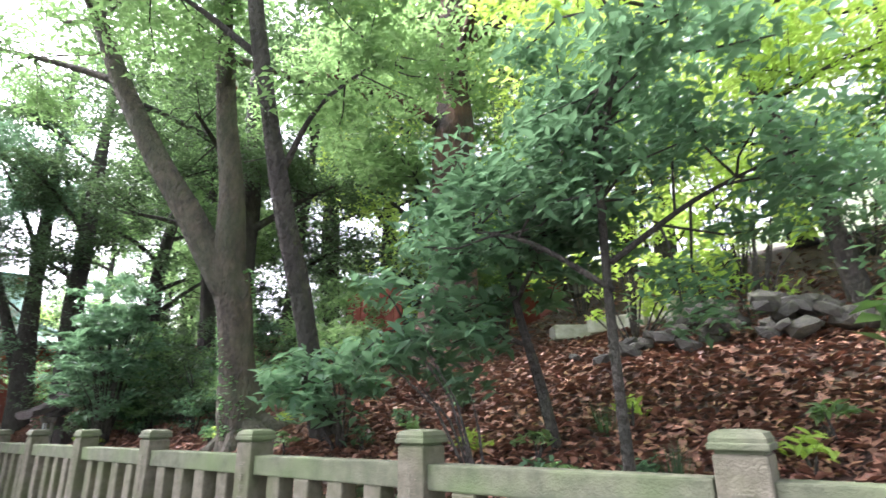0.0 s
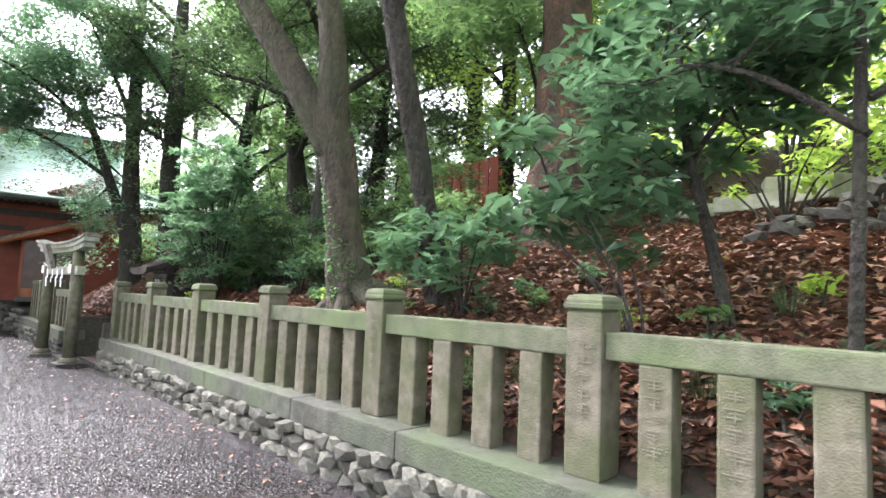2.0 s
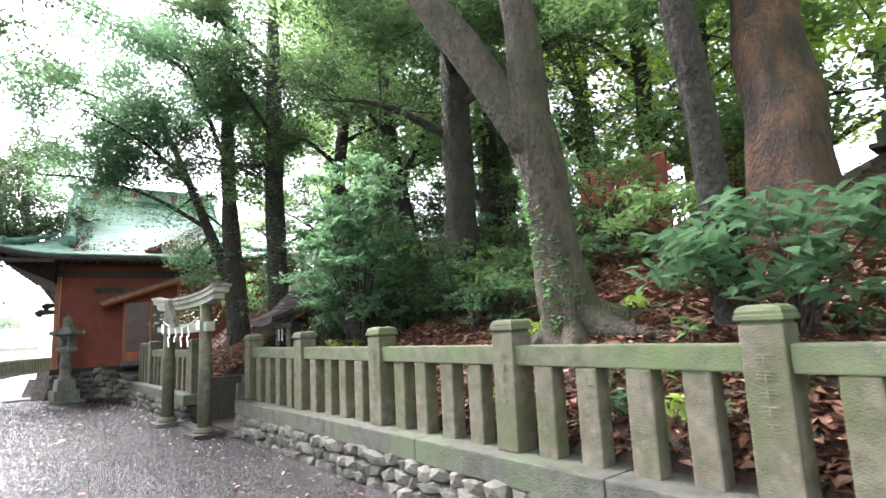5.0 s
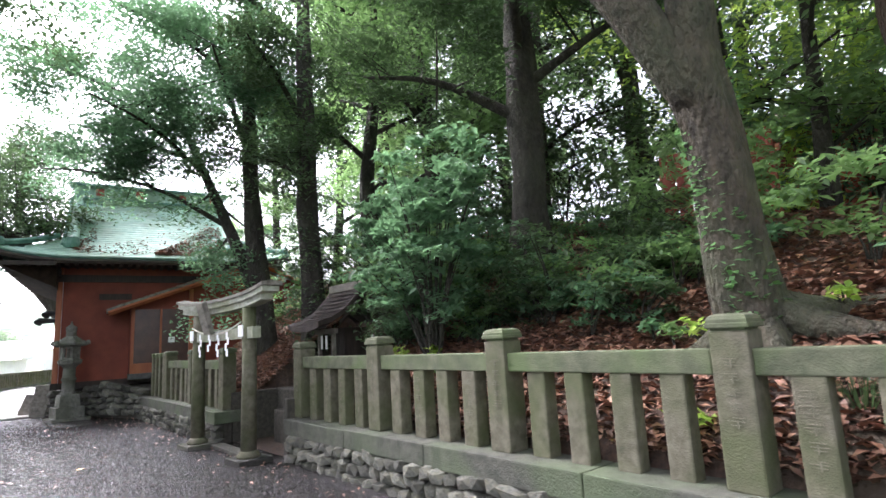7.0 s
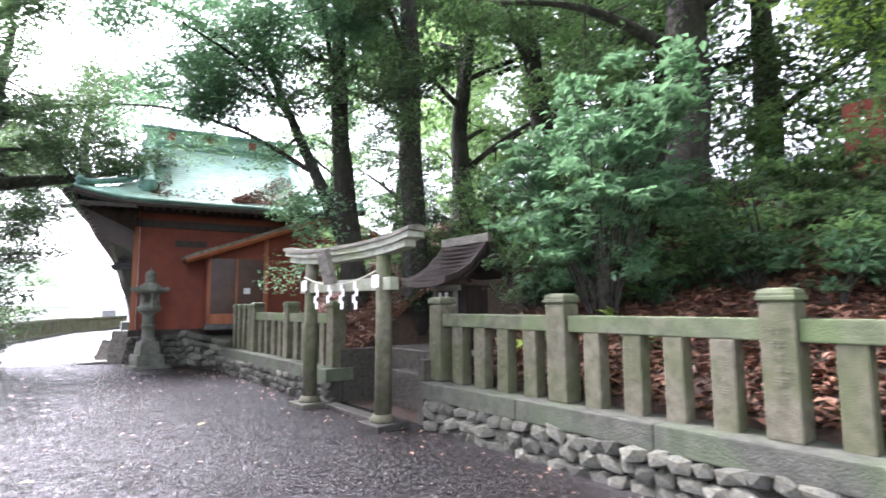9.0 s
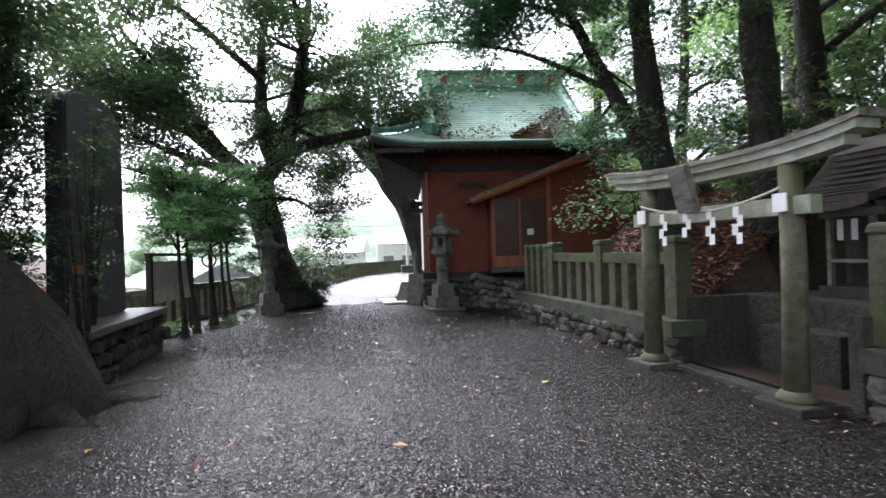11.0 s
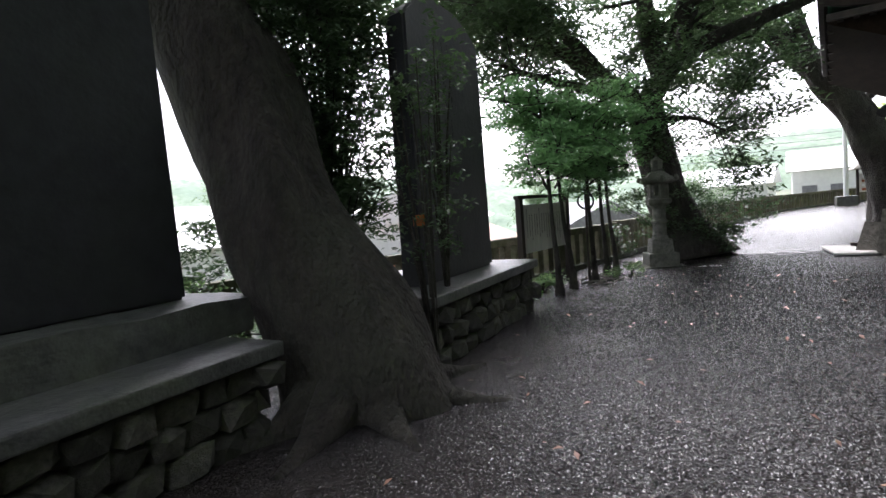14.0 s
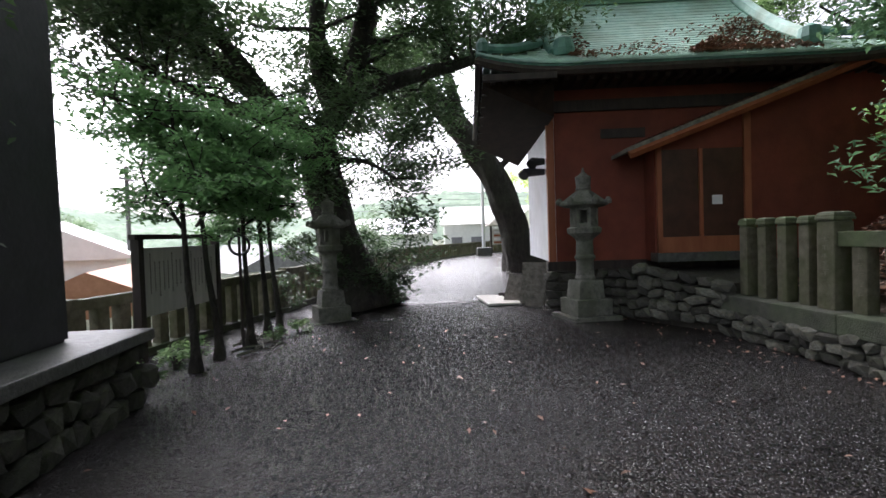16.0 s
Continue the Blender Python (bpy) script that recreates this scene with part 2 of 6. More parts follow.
def arrays(name, verts, faces):
    """A mesh from numpy vertices and faces of equal size."""
    me = bpy.data.meshes.new(name)
    k = faces.shape[1]
    me.vertices.add(len(verts))
    me.vertices.foreach_set("co", np.asarray(verts, np.float32).ravel())
    me.loops.add(faces.size)
    me.loops.foreach_set("vertex_index", np.asarray(faces, np.int32).ravel())
    me.polygons.add(len(faces))
    me.polygons.foreach_set("loop_start", np.arange(0, faces.size, k, dtype=np.int32))
    me.update(calc_edges=True)
    me.validate()
    return me


def box(bm, x0, x1, y0, y1, z0, z1, bevel=0.0, taper=0.0):
    made = bmesh.ops.create_cube(bm, size=1)["verts"]
    for v in made:
        k = 1 - taper if v.co.z > 0 else 1
        v.co = Vector(((x0 + x1) / 2 + v.co.x * (x1 - x0) * k, (y0 + y1) / 2 + v.co.y * (y1 - y0) * k, z0 if v.co.z < 0 else z1))
    if bevel:
        edges = list({e for v in made for e in v.link_edges})
        bmesh.ops.bevel(bm, geom=edges, offset=bevel, segments=2, affect="EDGES", profile=0.6)
    return bm


def boxed(*a, **k):
    return box(bmesh.new(), *a, **k)


def lathe(bm, profile, seg=16, spin=0.0, centre=(0, 0)):
    rings = []
    for r, z in profile:
        rings.append([bm.verts.new((centre[0] + r * math.cos(spin + 2 * math.pi * i / seg), centre[1] + r * math.sin(spin + 2 * math.pi * i / seg), z)) for i in range(seg)])
    for a, b in zip(rings, rings[1:]):
        for i in range(seg):
            bm.faces.new((a[i], a[(i + 1) % seg], b[(i + 1) % seg], b[i]))
    bm.faces.new(list(reversed(rings[0])))
    bm.faces.new(rings[-1])
    return bm


def tube(bm, pts, radii, seg=10, rough=0.0):
    """A closed tube along pts; rough makes the bark's outline uneven."""
    pts = [Vector(p) for p in pts]
    rings = []
    side = Vector((1, 0, 0))
    for i, p in enumerate(pts):
        d = (pts[min(i + 1, len(pts) - 1)] - pts[max(i - 1, 0)]).normalized()
        side = (side - d * side.dot(d)).normalized() if abs(side.dot(d)) < 0.95 else d.orthogonal().normalized()
        up = d.cross(side)
        ring = []
        for j in range(seg):
            a = 2 * math.pi * j / seg
            r = radii[i] * (1 + rough * (noise.noise(p * 0.9 + Vector((math.cos(a) * 1.4, math.sin(a) * 1.4, 0))) + 0.25 * noise.noise(Vector((math.cos(a) * 5, math.sin(a) * 5, p.z * 0.7)))))
            ring.append(bm.verts.new(p + (side * math.cos(a) + up * math.sin(a)) * r))
        rings.append(ring)
    for a, b in zip(rings, rings[1:]):
        for j in range(seg):
            bm.faces.new((a[j], a[(j + 1) % seg], b[(j + 1) % seg], b[j]))
    bm.faces.new(list(reversed(rings[0])))
    bm.faces.new(rings[-1])
    return bm


def bent(pts, n):
    """Points along a smooth curve through pts."""
    p = [np.array(q, float) for q in pts]
    p = [2 * p[0] - p[1]] + p + [2 * p[-1] - p[-2]]
    out = []
    for i in range(1, len(p) - 2):
        for s in np.linspace(0, 1, n, endpoint=False):
            a, b, c, d = p[i - 1:i + 3]
            out.append(0.5 * (2 * b + (c - a) * s + (2 * a - 5 * b + 4 * c - d) * s * s + (3 * b - a - 3 * c + d) * s ** 3))
    out.append(p[-2])
    return out


def leaves_mesh(name, centres, length, width=0.42, droop=0.25, flat=0.6, fold=0.12):
    """Folded leaf blades at the centres: four corners, two triangles each."""
    n = len(centres)
    ang = rng.uniform(0, 2 * np.pi, n)
    along = np.stack([np.cos(ang), np.sin(ang), rng.normal(-droop, 0.35, n)], 1)
    along /= np.linalg.norm(along, axis=1)[:, None]
    up = np.stack([rng.normal(0, 1 - flat, n), rng.normal(0, 1 - flat, n), np.ones(n)], 1)
    side = np.cross(along, up)
    side /= np.linalg.norm(side, axis=1)[:, None] + 1e-9
    nor = np.cross(side, along)
    ln = (length * rng.uniform(0.65, 1.3, n))[:, None]
    base = centres - along * ln * 0.5
    mid = centres - along * ln * 0.05 + nor * ln * fold
    v = np.stack([base, mid + side * ln * width * 0.5, centres + along * ln * 0.5, mid - side * ln * width * 0.5], 1).reshape(-1, 3)
    i = np.arange(n)[:, None] * 4
    f = np.concatenate([i + [0, 1, 2], i + [0, 2, 3]], 1).reshape(-1, 3)
    return arrays(name, v, f)


def clump_points(centres, radius, per, squash=0.55):
    """Scatter points in flattened, uneven clumps round the centres."""
    c = np.repeat(np.asarray(centres, float), per, axis=0)
    r = np.repeat(radius * rng.uniform(0.6, 1.35, len(centres)), per)[:, None]
    d = rng.normal(0, 1, c.shape)
    d /= np.linalg.norm(d, axis=1)[:, None]
    return c + d * r * (rng.uniform(0, 1, (len(c), 1)) ** 0.45) * [1, 1, squash]


def path_height(x, y):
    return 0.001 * max(x, -40) + 0.02 * max(min(y, 0.5), -6) - 0.03 * max(0.0, min(y, 3) - 1) - 0.145


HILL = [(2.9, 0.3), (3.3, 0.55), (4.0, 1.08), (4.7, 1.38), (6.0, 1.95), (8.0, 2.7), (11.0, 3.9), (12.0, 4.5), (20.0, 6.5), (45.0, 16.0), (90.0, 24.0), (1500.0, 26.0)]


def ground_height(x, y):
    z = path_height(x, y)
    if y > 2.9 and (x > -12.4 or y > 5.2 or x < -15):
        h = float(np.interp(y, [q[0] for q in HILL], [q[1] for q in HILL]))
        if y > 8.5:
            h = 2.85 + (h - 2.85) * max(0.04, min(1.0, (x + 9.5) / 5))
        h += 0.12 * noise.noise(Vector((x * 0.6, y * 0.6, 0))) + max(0, (y - 6) * 0.12) * noise.noise(Vector((x * 0.15, y * 0.15, 3)))
        h += max(0.0, min(1.0, (-8 - x) / 6)) * max(0.0, min(1.0, (y - 4) / 4)) * 0.9
        fade = 1.0 if x > -20 else max(0.0, 1 - (-20 - x) / 1.5)
        if y > 9:
            fade = max(fade, min(1, (y - 9) / 5))
        z = z + (max(h, z) - z) * fade
    edge = -7.6 if x > -18 else min(6.5, -7.6 + (-18 - x) * 0.31)
    if y < edge:
        z -= min(7.0, (edge - y) * 0.8)
    return z


def leafy(name, at, centres, radius, per, length, mat, parent, label="", squash=0.55, **k):
    p = clump_points(np.asarray(centres, float) - np.asarray(at, float), radius, per, squash)
    return part_mesh(name, leaves_mesh(name, p, length, **k), mat, parent, label)


def tree(name, at, stem, limbs, mat_bark, mat_leaf, label, clump=0.7, per=160, length=0.13, spread=1.2, twigs=9, extra=(), squash=0.5, rough=0.25, category="tree", group="", bare=0.35):
    """stem: [(x, y, z, radius)...] in the world; limbs: the same, each from the stem outwards. Twigs grow from the limbs' outer parts and carry the leaf clumps."""
    t = thing(name, at, label, category, group)
    o = np.array(at, float)
    def sweep(line, n):
        q = bent([c[:3] for c in line], n)
        r = np.interp(np.linspace(0, len(line) - 1, len(q)), range(len(line)), [c[3] for c in line])
        return [np.array(c) - o for c in q], list(r)
    q, r = sweep(stem, 8)
    part("trunk", tube(bmesh.new(), q, r, 30, rough), mat_bark, t, smooth=True)
    ends = []
    if stem[-1][3] < 0.2 * stem[0][3] + 0.05:
        limbs = limbs + [stem[len(stem) // 2:]]
    for limb in limbs:
        q, r = sweep(limb, 5)
        part("limb", tube(bmesh.new(), q, r, 9, rough), mat_bark, t, smooth=True)
        tw = bmesh.new()
        for k in range(twigs):
            i = int(rng.integers(int(len(q) * bare), len(q)))
            d = rng.normal(0, 1, 3) * [1, 1, 0.6] + [0, 0, 0.15]
            d = d / np.linalg.norm(d) * spread * rng.uniform(0.5, 1.3)
            tip = q[i] + d
            tube(tw, [q[i], q[i] + d * 0.5 + rng.normal(0, 0.08, 3) * spread, tip], [max(0.012, r[i] * 0.4), max(0.009, r[i] * 0.22), 0.006], 5)
            ends += [tip + o, q[i] + d * 0.65 + o]
        part("twig", tw, mat_bark, t)["kind"] = "stuff"
    ends += [np.array(e, float) for e in extra]
    leafy("crown", at, ends, clump, per, length, mat_leaf, t, squash=squash)
    return t


def auto_tree(name, x, y, height, radius, mat_bark, mat_leaf, label, lean=(0, 0), crown_from=0.35, width=2.4, per=150, length=0.17, nlimb=9, clump=0.8, group="", z0=None):
    z = (ground_height(x, y) if z0 is None else z0) - 0.1
    stem, limbs = [], []
    for i in range(5):
        s = i / 4
        stem.append((x + lean[0] * s + rng.normal(0, 0.05 * height * 0.15), y + lean[1] * s + rng.normal(0, 0.05 * height * 0.15), z + height * s, radius * (1.35 if i == 0 else 1 - 0.8 * s)))
    for k in range(nlimb):
        s = crown_from + (1 - crown_from) * (k + 0.5) / nlimb
        a = k * 2.4 + rng.uniform(-0.4, 0.4)
        w = width * (1.15 - 0.6 * s) * rng.uniform(0.7, 1.2)
        b = np.array((x + lean[0] * s, y + lean[1] * s, z + height * s))
        m = b + [math.cos(a) * w * 0.5, math.sin(a) * w * 0.5, 0.25 * w]
        e = b + [math.cos(a) * w, math.sin(a) * w, rng.uniform(0.1, 0.45) * w]
        limbs.append([(*b, radius * 0.35), (*m, radius * 0.22), (*e, radius * 0.08)])
    return tree(name, (x, y, z), stem, limbs, mat_bark, mat_leaf, label, clump, per, length, width * 0.45, 6, group=group)


# ---- ground: one sheet from the path to the horizon ----
def spaced(lo, hi, step, far):
    inner = list(np.arange(lo, hi + 1e-6, step))
    out = [12, 30, 70, 160, 400, far]
    return [lo - d for d in reversed(out)] + inner + [hi + d for d in out]


def build_ground():
    xs, ys = spaced(-62, 10, 0.5, 1400), spaced(-24, 24, 0.4, 1400)
    v = [(x, y, ground_height(x, y) if abs(x + 25) < 60 else path_height(x, y) - (7 if y < 0 else 0)) for y in ys for x in xs]
    nx = len(xs)
    f = [(j * nx + i, j * nx + i + 1, (j + 1) * nx + i + 1, (j + 1) * nx + i) for j in range(len(ys) - 1) for i in range(nx - 1)]
    me = arrays("ground", np.array(v), np.array(f))
    for m in (M_GRAVEL, M_LITTER, M_FARGROUND):
        me.materials.append(m)
    for p in me.polygons:
        c = p.center
        edge = -7.6 if c.x > -18 else min(6.5, -7.6 + (-18 - c.x) * 0.31)
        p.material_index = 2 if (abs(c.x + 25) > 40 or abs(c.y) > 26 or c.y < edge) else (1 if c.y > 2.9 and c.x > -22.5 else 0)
        p.use_smooth = True
    tagged(new("ground", me), "dark wet gravel path beside a hillside of brown fallen leaves", "ground", kind="structure")


build_ground()


# ---- rubble stones ----
def stone_mesh(i):
    bm = bmesh.new()
    bmesh.ops.create_icosphere(bm, subdivisions=1, radius=0.5)
    for v in bm.verts:
        d = v.co.normalized()
        k = 1 + 0.45 * noise.noise(d * 1.6 + Vector((i * 7.3, 0, 0)))
        v.co = Vector((max(-0.42, min(0.42, d.x * 0.55 * k)), max(-0.42, min(0.42, d.y * 0.55 * k)), max(-0.40, min(0.40, d.z * 0.55 * k))))
    me = bpy.data.meshes.new("stone")
    bm.to_mesh(me)
    bm.free()
    me.materials.append(M_RUBBLE)
    return me


STONES = [stone_mesh(i) for i in range(12)]
DARK_STONES = [m.copy() for m in STONES]
for m in DARK_STONES:
    m.materials[0] = M_DARKSTONE_SHADE


def lay_stones(parent, a, b, z0, z1, size, depth=0.22, kinds=STONES):
    """Courses of field stones along the line a-b, from height z0 to z1 (numbers, or pairs for the two ends)."""
    a, b = Vector(a), Vector(b)
    run = (b - a).length
    d = (b - a) / run
    ang = math.atan2(d.y, d.x)
    s = 0.0
    z0 = z0 if isinstance(z0, tuple) else (z0, z0)
    z1 = z1 if isinstance(z1, tuple) else (z1, z1)
    hmax = max(z1[0] - z0[0], z1[1] - z0[1])
    rows = max(1, round(hmax / (size * 0.75)))
    for r in range(rows):
        s = random.uniform(0, size * 0.5)
        while s < run:
            w = size * random.uniform(0.7, 1.5)
            u = min(1, s / run)
            lo, hi = z0[0] + (z0[1] - z0[0]) * u, z1[0] + (z1[1] - z1[0]) * u
            h = (hi - lo) / rows
            ob = new("stone", random.choice(kinds))
            ob.parent = parent
            c = a + d * (s + w / 2)
            ob.matrix_basis = parent.matrix_basis.inverted() @ Matrix.Translation((c.x + random.uniform(-0.02, 0.02), c.y + random.uniform(-0.03, 0.03), lo + h * (r + 0.5) + random.uniform(-0.015, 0.015))) @ Euler((random.uniform(-0.25, 0.25), random.uniform(-0.3, 0.3), ang + random.uniform(-0.3, 0.3))).to_matrix().to_4x4() @ Matrix.Diagonal((w * 1.3, depth * random.uniform(1.1, 1.5), h * random.uniform(1.25, 1.6), 1))
            s += w


# ---- stone fences ----
def picket_mesh(w, d, h, carved):
    bm = bmesh.new()
    box(bm, -w / 2, w / 2, -d / 2, d / 2, 0, h, 0.018)
    me = bpy.data.meshes.new("picket")
    bm.to_mesh(me)
    bm.free()
    me.materials.append(M_FENCE)
    return me


def post_mesh(w, h):
    bm = bmesh.new()
    box(bm, -w / 2, w / 2, -w / 2, w / 2, 0, h, 0.015)
    me = bpy.data.meshes.new("post")
    bm.to_mesh(me)
    bm.free()
    me.materials.append(M_FENCE)
    return me


def cap_mesh(w):
    bm = bmesh.new()
    box(bm, -w * 0.44, w * 0.44, -w * 0.44, w * 0.44, 0, 0.025)
    box(bm, -w * 0.56, w * 0.56, -w * 0.56, w * 0.56, 0.022, 0.055, 0.008)
    lathe(bm, [(w * 0.735, 0.053), (w * 0.735, 0.075), (w * 0.66, 0.098), (w * 0.45, 0.112)], 4, math.pi / 4)
    me = bpy.data.meshes.new("cap")
    bm.to_mesh(me)
    bm.free()
    me.materials.append(M_RAIL)
    return me


def letters_mesh(seed, h):
    """Cut strokes of worn characters that can no longer be read, as short bars down the face."""
    bm = bmesh.new()
    r = random.Random(seed)
    z = h - 0.05
    while z > h * 0.35:
        for k in range(3):
            cx, w = r.uniform(-0.015, 0.015), r.uniform(0.02, 0.05)
            box(bm, cx - w, cx + w, -0.004, 0, z - 0.005, z)
            z -= r.uniform(0.014, 0.024)
        box(bm, -0.004, 0.004, -0.004, 0, z, z + 0.05)
        z -= 0.035
    me = bpy.data.meshes.new("carved_letters")
    bm.to_mesh(me)
    bm.free()
    me.materials.append(M_CARVE)
    return me


LETTERS = [letters_mesh(i, 0.66) for i in range(5)]
PICKETS = [picket_mesh(0.185, 0.15, 0.70, False), picket_mesh(0.175, 0.15, 0.70, True), picket_mesh(0.19, 0.155, 0.70, True)]
POST, CAP = post_mesh(0.235, 0.955), cap_mesh(0.235)
SINGLE, SCAP = post_mesh(0.155, 0.92), cap_mesh(0.16)


def child(name, me, parent, m, label=""):
    ob = new(name, me)
    ob.parent = parent
    ob.matrix_basis = m
    if label:
        ob["label"] = label
    return ob


def stone_fence(x_posts, y, z_kerb, label, singles=(), rubble_y=None, x_ends=None):
    t = thing("stone_fence", (x_posts[0], y, 0), label, "fence")
    ox = x_posts[0]
    for x in x_posts:
        p = child("post", POST, t, pose(x - ox, 0, z_kerb, 0, random.uniform(-0.6, 0.6), random.uniform(-1, 1)))
        child("cap", CAP, p, pose(0, 0, 0.95), "mossy flat-topped cap")
        child("carved_letters", random.choice(LETTERS), p, pose(0, -0.121, 0.18))["kind"] = "stuff"
    for a, b in zip(x_posts, x_posts[1:]):
        lo, hi = min(a, b) - ox, max(a, b) - ox
        part("rail", boxed(lo + 0.122, hi - 0.122, -0.085, 0.085, z_kerb + 0.685, z_kerb + 0.845, bevel=0.012), M_RAIL, t, "moss-green stone top rail")
        for k in range(1, 5):
            x = lo + (hi - lo) * k / 5
            p = child("picket", random.choice(PICKETS), t, pose(x + random.uniform(-0.012, 0.012), random.uniform(-0.008, 0.008), z_kerb - 0.012, 0, random.uniform(-0.7, 0.7), random.uniform(-2, 2)))
            if random.random() < 0.6:
                child("carved_letters", random.choice(LETTERS), p, pose(0, -0.0765, 0.01))["kind"] = "stuff"
    for x in singles:
        p = child("post", SINGLE, t, pose(x - ox, 0, z_kerb))
        child("cap", SCAP, p, pose(0, 0, 0.92))
    x0, x1 = x_ends
    x = x0
    while x < x1 - 0.2:
        w = min(random.uniform(1.5, 2.1), x1 - x)
        part("kerb_block", boxed(x - ox + 0.004, x + w - ox - 0.004, -0.29, 0.2, z_kerb - 0.21, z_kerb + random.uniform(-0.006, 0.003), bevel=0.014), M_KERB, t, "grey-green kerb block")
        x += w
    return t


F1X = [-12.57 + 1.997 * k for k in range(10)]
fence_one = stone_fence(F1X, 2.98, 0.36, "mossy carved stone fence on a kerb over field stones", x_ends=(-12.65, 6.0))
F2X = [-18.85, -16.95, -15.05]
fence_two = stone_fence(F2X, 2.72, 0.34, "stone fence ending in four capped posts near a red hall", singles=(-19.2, -19.55, -19.9, -20.25), x_ends=(-20.45, -14.8))


# ---- retaining walls of field stone under the fences ----
def rubble_wall(name, label, a, b, z0, z1, size, back=0.25, depth=0.22, kinds=STONES):
    t = thing(name, (a[0], a[1], 0), label, "stone wall", kind="structure")
    d = (Vector(b) - Vector(a)).normalized()
    nrm = Vector((-d.y, d.x, 0))
    bm = bmesh.new()
    o = Vector(a)
    lo0, lo1 = (z0 if isinstance(z0, tuple) else (z0, z0))
    hi0, hi1 = (z1 if isinstance(z1, tuple) else (z1, z1))
    q = []
    for base, zl, zh in ((Vector(a) - o, lo0 - 0.15, hi0 - 0.02), (Vector(b) - o, lo1 - 0.15, hi1 - 0.02)):
        for off in (0.03, back):
            for z in (zl, zh):
                q.append(bm.verts.new((base.x + nrm.x * off, base.y + nrm.y * off, z)))
    for f in ((0, 1, 5, 4), (2, 6, 7, 3), (1, 3, 7, 5), (0, 4, 6, 2), (0, 2, 3, 1), (4, 5, 7, 6)):
        bm.faces.new([q[i] for i in f])
    bmesh.ops.recalc_face_normals(bm, faces=bm.faces)
    part("earth_core", bm, M_MORTAR_SHADE, t)
    lay_stones(t, (*a, 0), (*b, 0), z0, z1, size, depth, kinds)
    return t


def rubble_walls():
    rubble_wall("wall_south_fence", "low wall of grey field stones under the fence", (-12.6, 2.73), (5.8, 2.73), (-0.23, -0.2), 0.16, 0.19, depth=0.18)
    rubble_wall("wall_hall_fence", "low wall of mossy field stones under the fence", (-20.5, 2.46), (-14.85, 2.48), (-0.2, -0.21), 0.15, 0.18, depth=0.18, kinds=STONES + DARK_STONES)


# ---- torii ----
def torii():
    t = thing("torii_gate", (-13.82, 2.22, -0.2), "small pale stone shrine gate hung with rope and paper streamers", "torii gate", turn=3.8)
    for s in (-1, 1):
        bm = bmesh.new()
        box(bm, s * 0.95 - 0.24, s * 0.95 + 0.24, -0.24, 0.24, -0.08, 0.09, 0.015)
        part("plinth", bm, M_DARKSTONE_SHADE, t, "dark square stone base block")
        bm = lathe(bmesh.new(), [(0.16, 0.085), (0.165, 0.12), (0.13, 0.16), (0.118, 0.18)], 20, 0, (s * 0.95, 0))
        part("collar", bm, M_FENCE, t, smooth=True)
        p = [(s * 0.95, 0, 0.17), (s * 0.965, 0, 1.2), (s * 0.95, 0, 2.15)]
        part("column", tube(bmesh.new(), p, [0.108, 0.102, 0.095], 20), M_FENCE, t, "greenish round stone column", True)
    part("tie_beam", boxed(-1.19, 1.19, -0.065, 0.065, 1.71, 1.87, bevel=0.008), M_TORII, t, "pale stone lower cross beam")
    for name, z, h, half, dep, flare in (("under_lintel", 2.135, 0.09, 1.5, 0.09, 0.085), ("top_lintel", 2.225, 0.075, 1.62, 0.125, 0.1), ("lintel_cover", 2.3, 0.045, 1.66, 0.15, 0.105)):
        bm = bmesh.new()
        rows = []
        for i in range(25):
            u = -1 + 2 * i / 24
            up = flare * abs(u) ** 3
            x = half * u
            rows.append([bm.verts.new((x, y, z + up + q)) for y, q in ((-dep, 0), (dep, 0), (dep, h), (0, h + (0.03 if name == "lintel_cover" else 0)), (-dep, h))])
        for a, b in zip(rows, rows[1:]):
            for j in range(5):
                bm.faces.new((a[j], a[(j + 1) % 5], b[(j + 1) % 5], b[j]))
        bm.faces.new(rows[0]); bm.faces.new(list(reversed(rows[-1])))
        bmesh.ops.recalc_face_normals(bm, faces=bm.faces)
        part(name, bm, M_GREYWOOD if name == "lintel_cover" else M_TORII, t)
    bm = boxed(-0.13, 0.13, -0.04, 0.04, 0, 0.5, bevel=0.008)
    bmesh.ops.transform(bm, matrix=pose(-0.1, -0.16, 1.82, 16, 0, 0), verts=bm.verts)
    part("name_tablet", bm, M_GREYWOOD, t, "tilted grey plaque")
    line = [(-0.95 + 1.9 * i / 16, -0.12, 1.95 - 0.14 * (1 - (2 * i / 16 - 1) ** 2)) for i in range(17)]
    part("rope", tube(bmesh.new(), line, [0.012] * 17, 6), M_ROPE, t, "thin straw rope")
    for k, x in enumerate((-0.55, -0.18, 0.16, 0.5)):
        bm = bmesh.new()
        z = 1.83
        for j in range(4 if k != 1 else 3):
            dx = 0.035 * (1 if j % 2 else -1)
            box(bm, x + dx * 0.8 - 0.034, x + dx * 0.8 + 0.034, -0.128 - 0.006 * j, -0.124 - 0.006 * j, z - 0.105, z)
            z -= 0.085
        part("paper_streamer", bm, M_PAPER, t, "white zigzag paper streamer")
    for s in (-1, 1):
        bm = boxed(s * 0.95 - 0.07, s * 0.95 + 0.07, -0.132, -0.118, 1.74, 1.9)
        part("paper_knot", bm, M_PAPER, t, "crumpled white paper at the rope's end")


torii()


